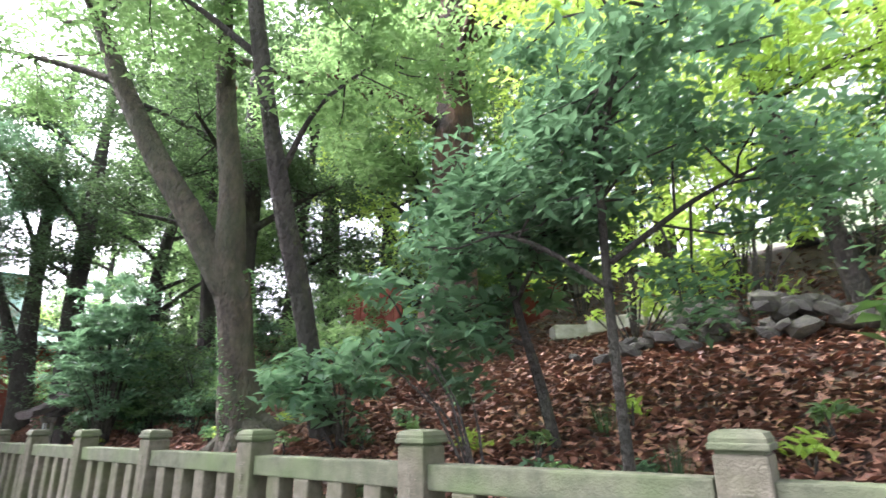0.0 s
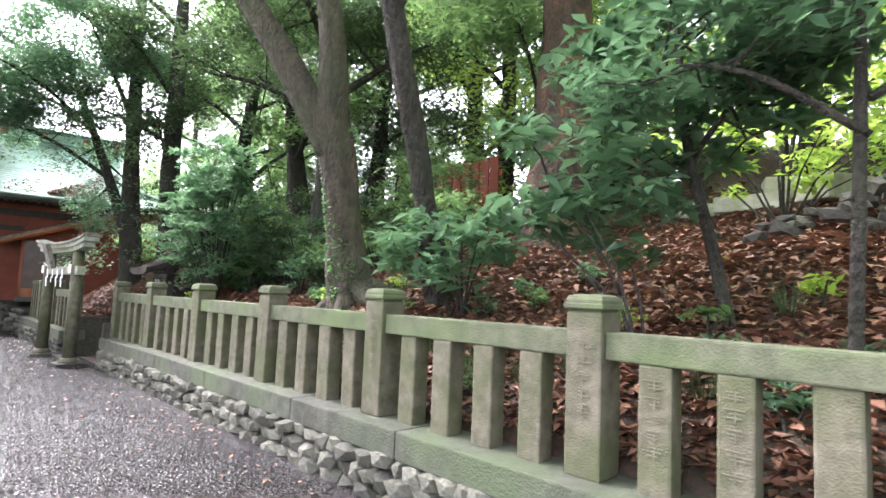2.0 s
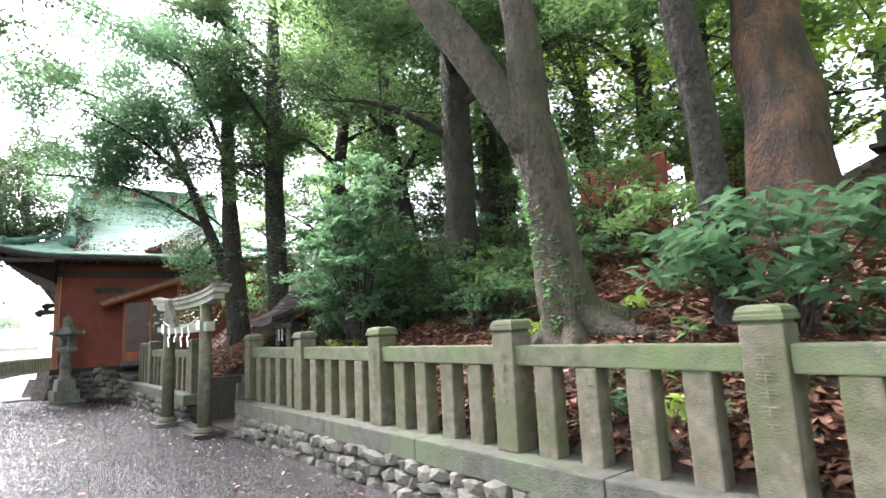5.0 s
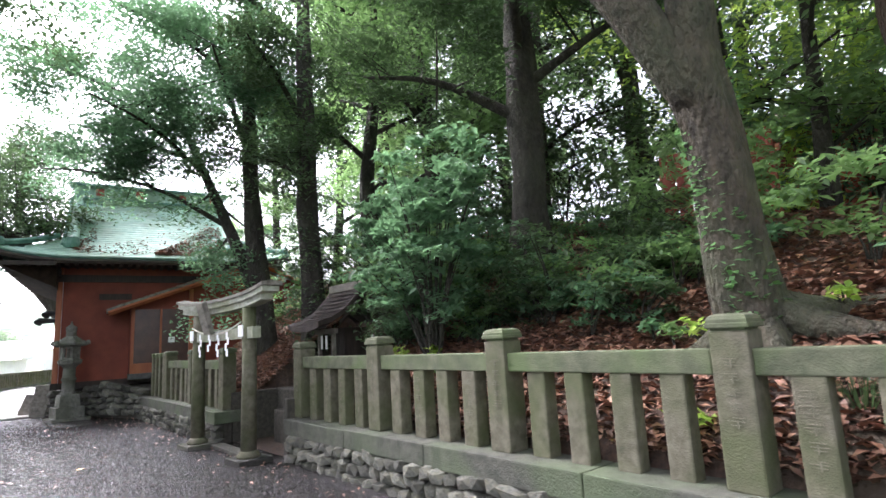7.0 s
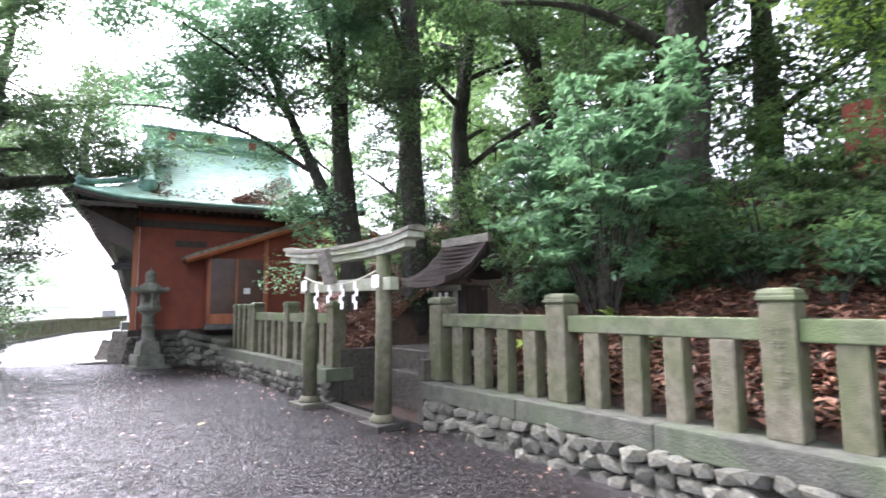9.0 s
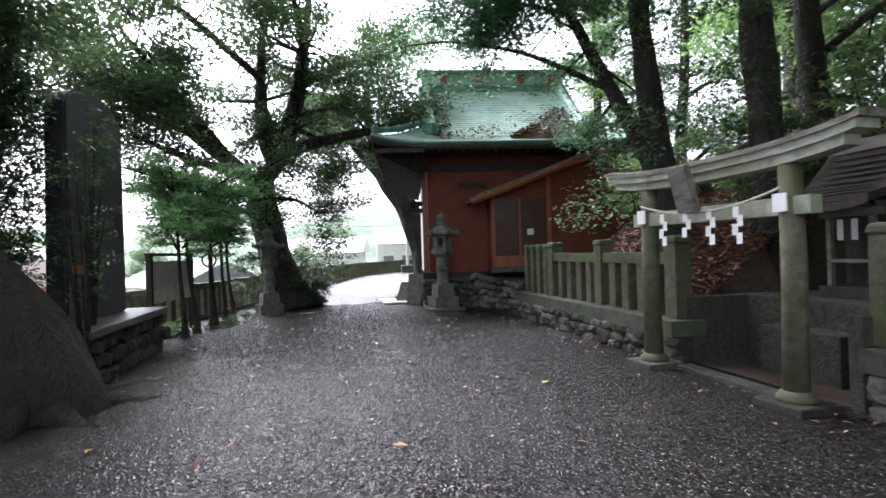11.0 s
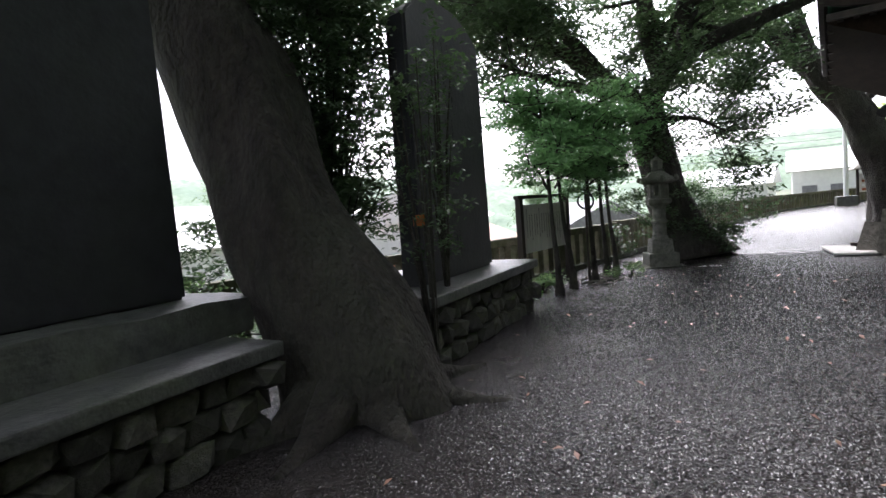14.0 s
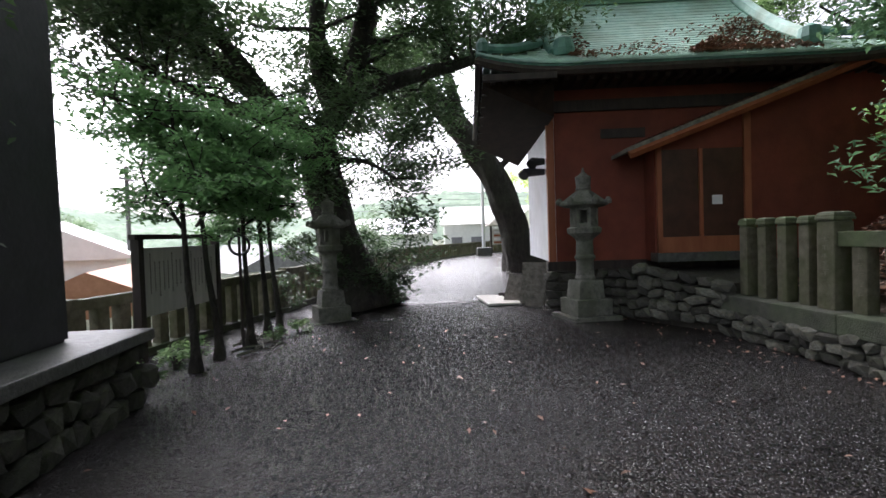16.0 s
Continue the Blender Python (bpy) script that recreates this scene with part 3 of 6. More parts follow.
def gate_floor():
    # step, sides and platform are coloured dark to give the recess its shade
    bm = bmesh.new()
    box(bm, -14.55, -13.1, 2.3, 2.5, -0.3, -0.13, 0.015)
    tagged(part("stone_step", bm, M_DARKSTONE_SHADE), "worn stone step between the gate columns, darkened for the recess shade", "step", kind="structure")
    for x, w in ((-12.72, 0.14), (-14.92, 0.14)):
        bm = boxed(x - w / 2, x + w / 2, 2.75, 4.7, -0.3, 0.62, bevel=0.02)
        tagged(part("recess_side_wall", bm, M_MORTAR_SHADE), "stone side of the recess behind the gate, its shade put into the colour", "stone wall", kind="structure")
    bm = boxed(-14.85, -12.8, 3.55, 5.3, -0.3, 0.62, bevel=0.03)
    tagged(part("shrine_platform", bm, M_MORTAR_SHADE), "stone platform under the little shrine, recess shade put into its colour", "platform", kind="structure")
    bm = boxed(-14.3, -13.3, 3.25, 3.55, -0.3, 0.32, bevel=0.02)
    tagged(part("stone_step", bm, M_MORTAR_SHADE), "step up to the platform, recess shade put into its colour", "step", kind="structure")


gate_floor()


# ---- little wooden shrine behind the gate ----
def little_shrine():
    t = thing("wooden_shrine", (-13.8, 4.4, 0.62), "small dark wooden shrine with a curved bark roof", "shrine")
    t.scale = (0.6, 0.7, 0.97)
    part("base_frame", boxed(-0.62, 0.62, -0.62, 0.45, 0, 0.14, bevel=0.01), M_DARKWOOD, t)
    part("body", boxed(-0.42, 0.42, -0.25, 0.42, 0.14, 1.05, bevel=0.008), M_DARKWOOD, t)
    for x in (-0.42, 0.42):
        part("front_post", boxed(x - 0.045, x + 0.045, -0.6, -0.51, 0.14, 1.0, bevel=0.006), M_GREYWOOD, t, "pale weathered post")
    part("beam", boxed(-0.6, 0.6, -0.605, -0.515, 0.95, 1.04, bevel=0.006), M_GREYWOOD, t)
    part("offering_shelf", boxed(-0.45, 0.45, -0.6, -0.3, 0.42, 0.46), M_GREYWOOD, t)
    for x in (-0.14, 0.14):
        part("paper_streamer", boxed(x - 0.06, x + 0.06, -0.63, -0.622, 0.68, 0.92), M_PAPER, t, "white paper streamer")
    prof = [(-1.2, 1.09), (-0.85, 1.16), (-0.5, 1.3), (-0.12, 1.58), (0.08, 1.76), (0.3, 1.58), (0.55, 1.36), (0.8, 1.24)]
    bm = bmesh.new()
    rows = []
    for x in np.linspace(-0.95, 0.95, 9):
        up = 0.07 * abs(x / 0.95) ** 3
        rows.append([bm.verts.new((x, y, z + up)) for y, z in prof] + [bm.verts.new((x, y, z + up - 0.09)) for y, z in reversed(prof)])
    k = len(rows[0])
    for a, b in zip(rows, rows[1:]):
        for j in range(k):
            bm.faces.new((a[j], a[(j + 1) % k], b[(j + 1) % k], b[j]))
    bm.faces.new(rows[0]); bm.faces.new(list(reversed(rows[-1])))
    bmesh.ops.recalc_face_normals(bm, faces=bm.faces)
    part("roof", bm, M_DARKWOOD, t, "dark curved bark roof")
    for i in range(12):
        y, z = -1.14 + 0.1 * i, float(np.interp(-1.14 + 0.1 * i, [p[0] for p in prof], [p[1] for p in prof]))
        part("roof_course", boxed(-0.93, 0.93, y - 0.05, y + 0.06, z + 0.004, z + 0.026), M_DARKWOOD, t)
    part("ridge", boxed(-1.0, 1.0, 0.0, 0.15, 1.74, 1.89, bevel=0.02), M_GREYWOOD, t, "pale weathered ridge board")
    for x in (-0.85, 0.85):
        for sy in (-1, 1):
            part("bargeboard", tube(bmesh.new(), [(x, 0.12, 1.68), (x, 0.12 + sy * 0.35, 1.36), (x, 0.12 + sy * 0.7, 1.14)], [0.04] * 3, 4), M_DARKWOOD, t)


little_shrine()


# ---- stone lanterns ----
def stone_lantern(at, label, turn=0.0, scale=1.0):
    t = thing("stone_lantern", at, label, "stone lantern", turn=turn)
    t.scale = (scale,) * 3
    part("ground_slab", boxed(-0.42, 0.42, -0.42, 0.42, -0.06, 0.03, bevel=0.01), M_LANTERN, t)
    part("lower_base", boxed(-0.31, 0.31, -0.31, 0.31, 0.03, 0.30, bevel=0.02), M_LANTERN, t)
    part("upper_base", boxed(-0.235, 0.235, -0.235, 0.235, 0.295, 0.60, bevel=0.025, taper=0.12), M_LANTERN, t)
    part("shaft", lathe(bmesh.new(), [(0.165, 0.595), (0.17, 0.64), (0.145, 0.68), (0.14, 0.9), (0.145, 0.93), (0.17, 0.955), (0.17, 0.99), (0.142, 1.02), (0.135, 1.24), (0.16, 1.29)], 20), M_LANTERN, t, smooth=False)
    part("platform", lathe(bmesh.new(), [(0.16, 1.285), (0.27, 1.37), (0.28, 1.45), (0.24, 1.47)], 6), M_LANTERN, t)
    for k in range(6):
        a = math.pi / 3 * k
        part("chamber_pillar", lathe(bmesh.new(), [(0.04, 1.53), (0.04, 1.75)], 6, a, (0.185 * math.cos(a), 0.185 * math.sin(a))), M_LANTERN, t)
        if k % 2 == 0:
            bm = boxed(-0.025, 0.025, -0.085, 0.085, 1.53, 1.75)
            bmesh.ops.transform(bm, matrix=Matrix.Translation((0.155 * math.cos(a + math.pi / 6), 0.155 * math.sin(a + math.pi / 6), 0)) @ Euler((0, 0, a + math.pi / 6)).to_matrix().to_4x4(), verts=bm.verts)
            part("chamber_panel", bm, M_LANTERN, t)
    part("chamber_sill", lathe(bmesh.new(), [(0.225, 1.465), (0.225, 1.53)], 6), M_LANTERN, t)
    part("chamber_lintel", lathe(bmesh.new(), [(0.225, 1.75), (0.225, 1.80)], 6), M_LANTERN, t)
    bm = bmesh.new()
    lathe(bm, [(0.30, 1.79), (0.40, 1.83), (0.40, 1.87), (0.30, 1.93), (0.18, 2.02), (0.11, 2.07)], 6)
    for k in range(6):
        a = math.pi / 3 * k
        lathe(bm, [(0.05, 1.84), (0.06, 1.89), (0.03, 1.95)], 6, 0, (0.39 * math.cos(a), 0.39 * math.sin(a)))
    part("roof", bm, M_LANTERN, t, "six-sided stone roof with curled corners")
    part("finial", lathe(bmesh.new(), [(0.11, 2.06), (0.13, 2.1), (0.115, 2.12), (0.125, 2.24), (0.13, 2.29), (0.08, 2.32), (0.035, 2.36), (0.012, 2.44)], 12), M_LANTERN, t, smooth=False)
    return t


stone_lantern((-22.05, 1.12, -0.13), "weathered grey stone lantern standing beside the red hall", 8)
stone_lantern((-23.6, -3.2, -0.25), "weathered stone lantern at the foot of a leaning tree", 20, 0.96)
stone_lantern((-5.2, 12.1, ground_height(-5.2, 12.1)), "pale stone lantern up on the leafy slope", 0, 1.0)


# ---- red hall with green copper roof ----
RX, RY0, RY1, EX, EY0, EY1, WX, WY0, WY1 = -25.6, 1.1, 5.7, 3.6, -0.5, 7.3, -23.15, 0.88, 5.9


# the hall stands a little askew of the fence
HALL = pose(-23.15, 0.88, 0, 0, 0, -8.5) @ Matrix.Diagonal((1, 0.94, 1, 1)) @ Matrix.Translation((23.15, -0.88, 0))


def roof_height(e):
    return 4.02 + 0.42 * e + 0.07 * e * e


def hall():
    t = thing("shrine_hall", (0, 0, 0), "red-walled shrine hall under a green copper roof with fallen leaves", "shrine hall")
    t.matrix_basis = HALL @ Matrix.Translation((RX, 3.4, 0))
    ox, oy = RX, 3.4
    def b(name, mat, x0, x1, y0, y1, z0, z1, label="", bevel=0.0, parent=None):
        return part(name, boxed(x0 - ox, x1 - ox, y0 - oy, y1 - oy, z0, z1, bevel=bevel), mat, parent or t, label)
    b("wall", M_RED, WX - 0.16, WX, WY0 + 0.12, WY1, 0.72, 4.3, "weathered red boarded side wall")
    b("wall", M_PLASTER, WX - 3.3, WX - 0.002, WY0, WY0 + 0.12, 0.72, 3.6, "white plastered front wall")
    b("wall", M_RED, WX - 3.45, WX - 3.3, WY0 + 0.12, WY1, 0.72, 4.3)
    b("wall", M_RED, WX - 3.3, WX - 0.16, WY1 - 0.12, WY1, 0.72, 4.3)
    b("corner_post", M_REDWOOD, WX - 0.1, WX + 0.03, WY0 - 0.03, WY0 + 0.11, 0.7, 3.9)
    b("sill_beam", M_DARKWOOD, WX - 0.2, WX + 0.06, WY0 - 0.06, WY1, 0.55, 0.72, "dark sill beam")
    b("wall_plate", M_DARKWOOD, WX - 0.1, WX + 0.08, WY0 - 0.4, WY1, 3.45, 3.65)
    b("wall_plate", M_DARKWOOD, WX - 4.9, WX + 0.5, WY0 - 0.08, WY0 + 0.06, 3.6, 3.78)
    b("ceiling_board", M_DARKWOOD, WX - 5.0, WX + 0.9, EY0 + 0.25, EY1 - 0.25, 3.86, 3.9, "dark boarded eave soffit")
    b("vent", M_DARKWOOD, WX + 0.003, WX + 0.03, 1.9, 2.75, 2.95, 3.12, "dark slot high in the wall")
    for z, y in ((2.62, 0.62), (2.42, 0.45)):
        part("wall_lamp", tube(bmesh.new(), [(WX - 0.35 - ox, WY0 - 0.02 - oy, z), (WX - 0.35 - ox, y - oy, z), (WX - 0.3 - ox, y - 0.03 - oy, z - 0.06)], [0.06, 0.09, 0.11], 10), M_IRON, t, "black floodlight on the plaster")
    # eave: rafters, fascia
    rafter = bmesh.new()
    box(rafter, -0.035, 0.035, -0.045, 0.045, -0.05, 0.05)
    me = bpy.data.meshes.new("rafter"); rafter.to_mesh(me); rafter.free(); me.materials.append(M_DARKWOOD)
    for k in range(34):
        y = EY0 + 0.3 + k * (EY1 - EY0 - 0.6) / 33
        ob = child("rafter", me, t, pose(RX + EX - 0.55 - ox, y - oy, 3.84, 0, 0, 0) @ Matrix.Diagonal((9, 1, 1, 1)))
    bm = bmesh.new()
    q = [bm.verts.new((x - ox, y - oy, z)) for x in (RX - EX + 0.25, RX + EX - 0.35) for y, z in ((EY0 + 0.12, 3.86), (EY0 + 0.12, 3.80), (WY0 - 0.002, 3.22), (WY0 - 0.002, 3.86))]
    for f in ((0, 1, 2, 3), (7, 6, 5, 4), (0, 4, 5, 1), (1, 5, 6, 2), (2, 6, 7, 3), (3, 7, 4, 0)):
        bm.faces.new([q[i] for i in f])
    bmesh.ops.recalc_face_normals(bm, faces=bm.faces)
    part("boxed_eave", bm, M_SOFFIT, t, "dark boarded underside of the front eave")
    # roof surfaces: height field with a step at each course
    def corner_lift(x, y):
        u = max(0.0, (abs(y - 3.4) - 2.2) / 1.7) ** 2.2
        w = max(0.0, (abs(x - RX) - 2.0) / 1.6) ** 2.2
        return 0.20 * u * min(1, w + 0.1) + 0.02 * u
    ys = list(np.linspace(EY0, RY0, 9)) + list(np.linspace(RY0, RY1, 16))[1:] + list(np.linspace(RY1, EY1, 9))[1:]
    for k in range(26):
        for sgn in (1, -1):
            e0, e1 = EX * k / 26, EX * (k + 1) / 26
            bm = bmesh.new()
            rows = []
            for y in ys:
                side = min(y - EY0, EY1 - y)
                if side < e0 - 1e-6 and not (RY0 - 1e-6 <= y <= RY1 + 1e-6):
                    continue
                x0, x1 = RX + sgn * (EX - e0), RX + sgn * (EX - e1)
                lift = corner_lift(x0, y)
                rows.append([bm.verts.new((x0 - ox, y - oy, roof_height(e0) + 0.018 + lift)), bm.verts.new((x1 - ox, y - oy, roof_height(e1) + 0.004 + lift)), bm.verts.new((x0 - ox, y - oy, roof_height(e0) - 0.02 + lift))])
            for a, c in zip(rows, rows[1:]):
                f = [(a[0], c[0], c[1], a[1]), (a[2], c[2], c[0], a[0])]
                for q in f:
                    bm.faces.new(q if sgn > 0 else tuple(reversed(q)))
            if len(rows) > 1:
                part("roof_course", bm, M_COPPER, t)
            else:
                bm.free()
    # hipped skirts under the gables
    for lo, sgn in ((EY0, 1), (EY1, -1)):
        for k in range(11):
            e0, e1 = 1.62 * k / 11, 1.62 * (k + 1) / 11
            bm = bmesh.new()
            rows = []
            for u in np.linspace(-1, 1, 17):
                x0, x1 = RX + u * (EX - e0), RX + u * (EX - e1)
                lift = corner_lift(x0, lo + sgn * e0)
                rows.append([bm.verts.new((x0 - ox, lo + sgn * e0 - oy, roof_height(e0) + 0.018 + lift)), bm.verts.new((x1 - ox, lo + sgn * e1 - oy, roof_height(e1) + 0.004 + lift)), bm.verts.new((x0 - ox, lo + sgn * e0 - oy, roof_height(e0) - 0.02 + lift))])
            for a, c in zip(rows, rows[1:]):
                for q in ((a[0], a[1], c[1], c[0]), (a[0], c[0], c[2], a[2])):
                    bm.faces.new(q if sgn > 0 else tuple(reversed(q)))
            part("roof_course", bm, M_COPPER, t)
    # eave edge: copper lip and dark underside
    edge = [(RX + EX, EY0)] + [(RX + EX, y) for y in np.linspace(EY0, EY1, 21)[1:]]
    for line, name, mat, dz, r in ((edge, "eave_lip", M_COPPER_DARK, -0.035, 0.032), (edge, "fascia", M_DARKWOOD, -0.13, 0.075)):
        part(name, tube(bmesh.new(), [(x - 0.05 - ox, y - oy, roof_height(0) + corner_lift(x, y) + dz) for x, y in line], [r] * len(line), 6), mat, t)
        line2 = [(x, EY0) for x in np.linspace(RX - EX, RX + EX, 19)]
        part(name, tube(bmesh.new(), [(x - ox, y + 0.05 - oy, roof_height(0) + corner_lift(x, y) + dz) for x, y in line2], [r] * len(line2), 6), mat, t)
    for k in range(9):
        u = k / 8
        bm = bmesh.new()
        x = RX - EX + 2 * EX * u
        box(bm, x - ox - 0.05, x - ox + 0.05, EY0 + 0.1 - oy, WY0 - oy, 3.76, 3.86)
        part("rafter", bm, M_DARKWOOD, t)
    # gable walls, descending ridges, main ridge
    for y, sgn in ((RY0, -1), (RY1, 1)):
        bm = bmesh.new()
        pts = [(RX - 2.1, roof_height(1.5)), (RX + 2.1, roof_height(1.5)), (RX + 1.2, roof_height(2.4) - 0.02), (RX, roof_height(EX) - 0.03), (RX - 1.2, roof_height(2.4) - 0.02)]
        fr = [bm.verts.new((x - ox, y - sgn * 0.12 - oy, z - 0.04)) for x, z in pts]
        bk = [bm.verts.new((x - ox, y - sgn * 0.25 - oy, z - 0.04)) for x, z in pts]
        bm.faces.new(fr); bm.faces.new(list(reversed(bk)))
        for i in range(5):
            bm.faces.new((fr[i], bk[i], bk[(i + 1) % 5], fr[(i + 1) % 5]))
        bmesh.ops.recalc_face_normals(bm, faces=bm.faces)
        part("gable", bm, M_COPPER, t)
        for s in (1, -1):
            line = [(RX + s * (EX - e) - ox, y - sgn * 0.06 - oy, roof_height(e) + 0.08) for e in np.linspace(EX, 0.85, 9)]
            # rolls on the -x side take the darker copper
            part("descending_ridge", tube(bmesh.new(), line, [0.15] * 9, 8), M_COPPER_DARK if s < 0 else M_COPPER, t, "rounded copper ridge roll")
            line = [(q[0], q[1] + sgn * 0.2, q[2] - 0.06) for q in line]
            part("verge_roll", tube(bmesh.new(), line, [0.075] * 9, 8), M_COPPER_DARK, t)
            e = line[-1]
            part("ridge_end_tile", lathe(bmesh.new(), [(0.20, e[2] - 0.1), (0.22, e[2] + 0.02), (0.17, e[2] + 0.2), (0.05, e[2] + 0.27)], 10, 0, (e[0] + 0.06 * s, e[1] - sgn * 0.2)), M_COPPER_DARK, t, "dark copper ridge end ornament")
            hip = [(RX + s * (EX - q) - ox, (EY0 if sgn < 0 else EY1) - sgn * q - oy, roof_height(q) + corner_lift(RX + s * (EX - q), (EY0 if sgn < 0 else EY1)) + 0.07) for q in np.linspace(0.12, 1.3, 7)]
            part("hip_ridge", tube(bmesh.new(), hip, [0.08] * 7, 8), M_COPPER_DARK, t)
            e = hip[0]
            part("ridge_end_tile", lathe(bmesh.new(), [(0.10, e[2] - 0.08), (0.11, e[2] + 0.06), (0.06, e[2] + 0.14)], 8, 0, (e[0], e[1])), M_COPPER_DARK, t)
    top = roof_height(EX)
    b("ridge", M_COPPER, RX - 0.2, RX + 0.2, RY0 - 0.1, RY1 + 0.1, top - 0.12, top + 0.42, "tall boxed copper ridge")
    b("ridge_lip", M_COPPER_DARK, RX - 0.3, RX + 0.3, RY0 - 0.25, RY1 + 0.25, top + 0.42, top + 0.50)
    b("ridge_lip", M_COPPER_DARK, RX - 0.26, RX + 0.26, RY0 - 0.1, RY1 + 0.1, top - 0.02, top + 0.04)
    for y in (1.75, 2.95, 4.35, 5.4):
        b("crest", M_CREST, RX + 0.2, RX + 0.225, y - 0.12, y + 0.12, top + 0.12, top + 0.36, "square red crest plate")
    for z in (0, 0.25, 0.5):
        b("gable_pendant", M_COPPER_DARK, RX + 0.1 + 0.02 * z, RX + 0.3, RY0 - 0.2, RY0 - 0.08, top - 0.5 + z * 0.5, top - 0.32 + z * 0.5)
    # gabled side wing with a sliding door
    wx = -22.62
    peak, py, slope = 4.0, 6.3, 0.345
    bm = bmesh.new()
    pts = [(2.72, 0.70), (9.88, 0.70), (9.88, peak - slope * 3.58 - 0.1), (py, peak - 0.1), (2.72, peak - slope * 3.58 - 0.1)]
    fr = [bm.verts.new((wx - ox, y - oy, z)) for y, z in pts]
    bk = [bm.verts.new((wx - 0.5 - ox, y - oy, z)) for y, z in pts]
    bm.faces.new(fr); bm.faces.new(list(reversed(bk)))
    for i in range(5):
        bm.faces.new((fr[i], bk[i], bk[(i + 1) % 5], fr[(i + 1) % 5]))
    bmesh.ops.recalc_face_normals(bm, faces=bm.faces)
    part("wing_wall", bm, M_RED, t, "red wall of the gabled side wing")
    for s in (-1, 1):
        bm = bmesh.new()
        q = []
        for x in (wx - 0.6, wx + 0.45):
            for y, z in ((py, peak), (py + s * 4.2, peak - slope * 4.2)):
                for dz in (0, 0.07):
                    q.append(bm.verts.new((x - ox, y - oy, z + dz)))
        for f in ((0, 1, 3, 2), (4, 6, 7, 5), (1, 5, 7, 3), (0, 2, 6, 4), (0, 4, 5, 1), (2, 3, 7, 6)):
            bm.faces.new([q[i] for i in f])
        bmesh.ops.recalc_face_normals(bm, faces=bm.faces)
        part("wing_roof", bm, M_GREYWOOD, t, "thin shingled wing roof with leaves on it")
        part("bargeboard", tube(bmesh.new(), [(wx + 0.42 - ox, py - oy, peak - 0.06), (wx + 0.42 - ox, py + s * 4.15 - oy, peak - slope * 4.15 - 0.06)], [0.07, 0.07], 4), M_REDWOOD, t)
    door = b("sliding_door", M_GLASSDARK, wx + 0.004, wx + 0.03, 2.83, 4.3, 1.12, 2.62, "dark sliding door with a paper notice")
    for y0, y1, z0, z1 in ((2.74, 2.83, 0.85, 2.66), (3.5, 3.56, 1.12, 2.62), (4.3, 4.42, 0.85, 3.2), (2.74, 4.42, 0.85, 1.12)):
        b("door_frame", M_REDWOOD, wx + 0.002, wx + 0.085, y0 + (0.002 if z0 < 1 else 0), y1, z0, z1, "", 0.006)
    b("paper_notice", M_PAPER, wx + 0.032, wx + 0.038, 3.74, 3.92, 1.66, 1.82, "white paper notice")
    b("threshold", M_PLINTH, wx - 0.2, wx + 0.16, 2.7, 4.5, 0.70, 0.85, "pale stone threshold")


hall()


def roof_leaves():
    def drift(n, y0, y1, e0, e1, power):
        y = rng.uniform(y0, y1, n)
        e = e0 + (e1 - e0) * rng.uniform(0, 1, n) ** power * np.clip((y - y0) / (y1 - y0) * 1.1 + 0.12, 0, 1)
        return np.stack([RX + EX - e, y, roof_height(e) + 0.04 + 0.03 * rng.uniform(0, 1, n)], 1)
    p = np.concatenate([drift(1500, 3.3, 5.45, 0.15, 2.4, 1.2), drift(320, 1.3, 5.4, 0.1, 2.6, 1.0), drift(200, 1.22, 1.75, 0.4, 2.2, 1)])
    tagged(part_mesh("fallen_leaves", leaves_mesh("fallen_leaves", p, 0.10, 0.5, 0.0, 0.85), M_DEADLEAF), "brown fallen leaves drifted on the copper roof", "fallen leaves", kind="stuff").matrix_basis = HALL
    n = 500
    y = rng.uniform(2.3, 5.6, n)
    x = -22.62 + rng.uniform(-0.5, 0.4, n)
    z = 4.0 - 0.345 * (6.3 - y) + 0.085
    tagged(part_mesh("fallen_leaves", leaves_mesh("fallen_leaves", np.stack([x, y, z], 1), 0.09, 0.5, 0.0, 0.9), M_DEADLEAF), "brown leaves on the wing roof", "fallen leaves", kind="stuff").matrix_basis = HALL


roof_leaves()


def hall_base():
    bm = bmesh.new()
    pts = [(-23.3, 0.86), (-22.6, 1.45), (-21.9, 1.75), (-20.5, 2.6), (-20.5, 8.5), (-26.6, 8.5), (-26.6, 1.42)]
    zt = [0.5, 0.5, 0.6, 0.48, 0.69, 0.69, 0.5]
    lo = [bm.verts.new((x, y, -0.3)) for x, y in pts]
    hi = [bm.verts.new((x, y, z)) for (x, y), z in zip(pts, zt)]
    for i in range(7):
        bm.faces.new((lo[i], lo[(i + 1) % 7], hi[(i + 1) % 7], hi[i]))
    bm.faces.new(hi)
    bmesh.ops.recalc_face_normals(bm, faces=bm.faces)
    tagged(part("hall_terrace", bm, M_MORTAR_SHADE), "dark earth terrace under the red hall", "terrace", kind="structure")


hall_base()


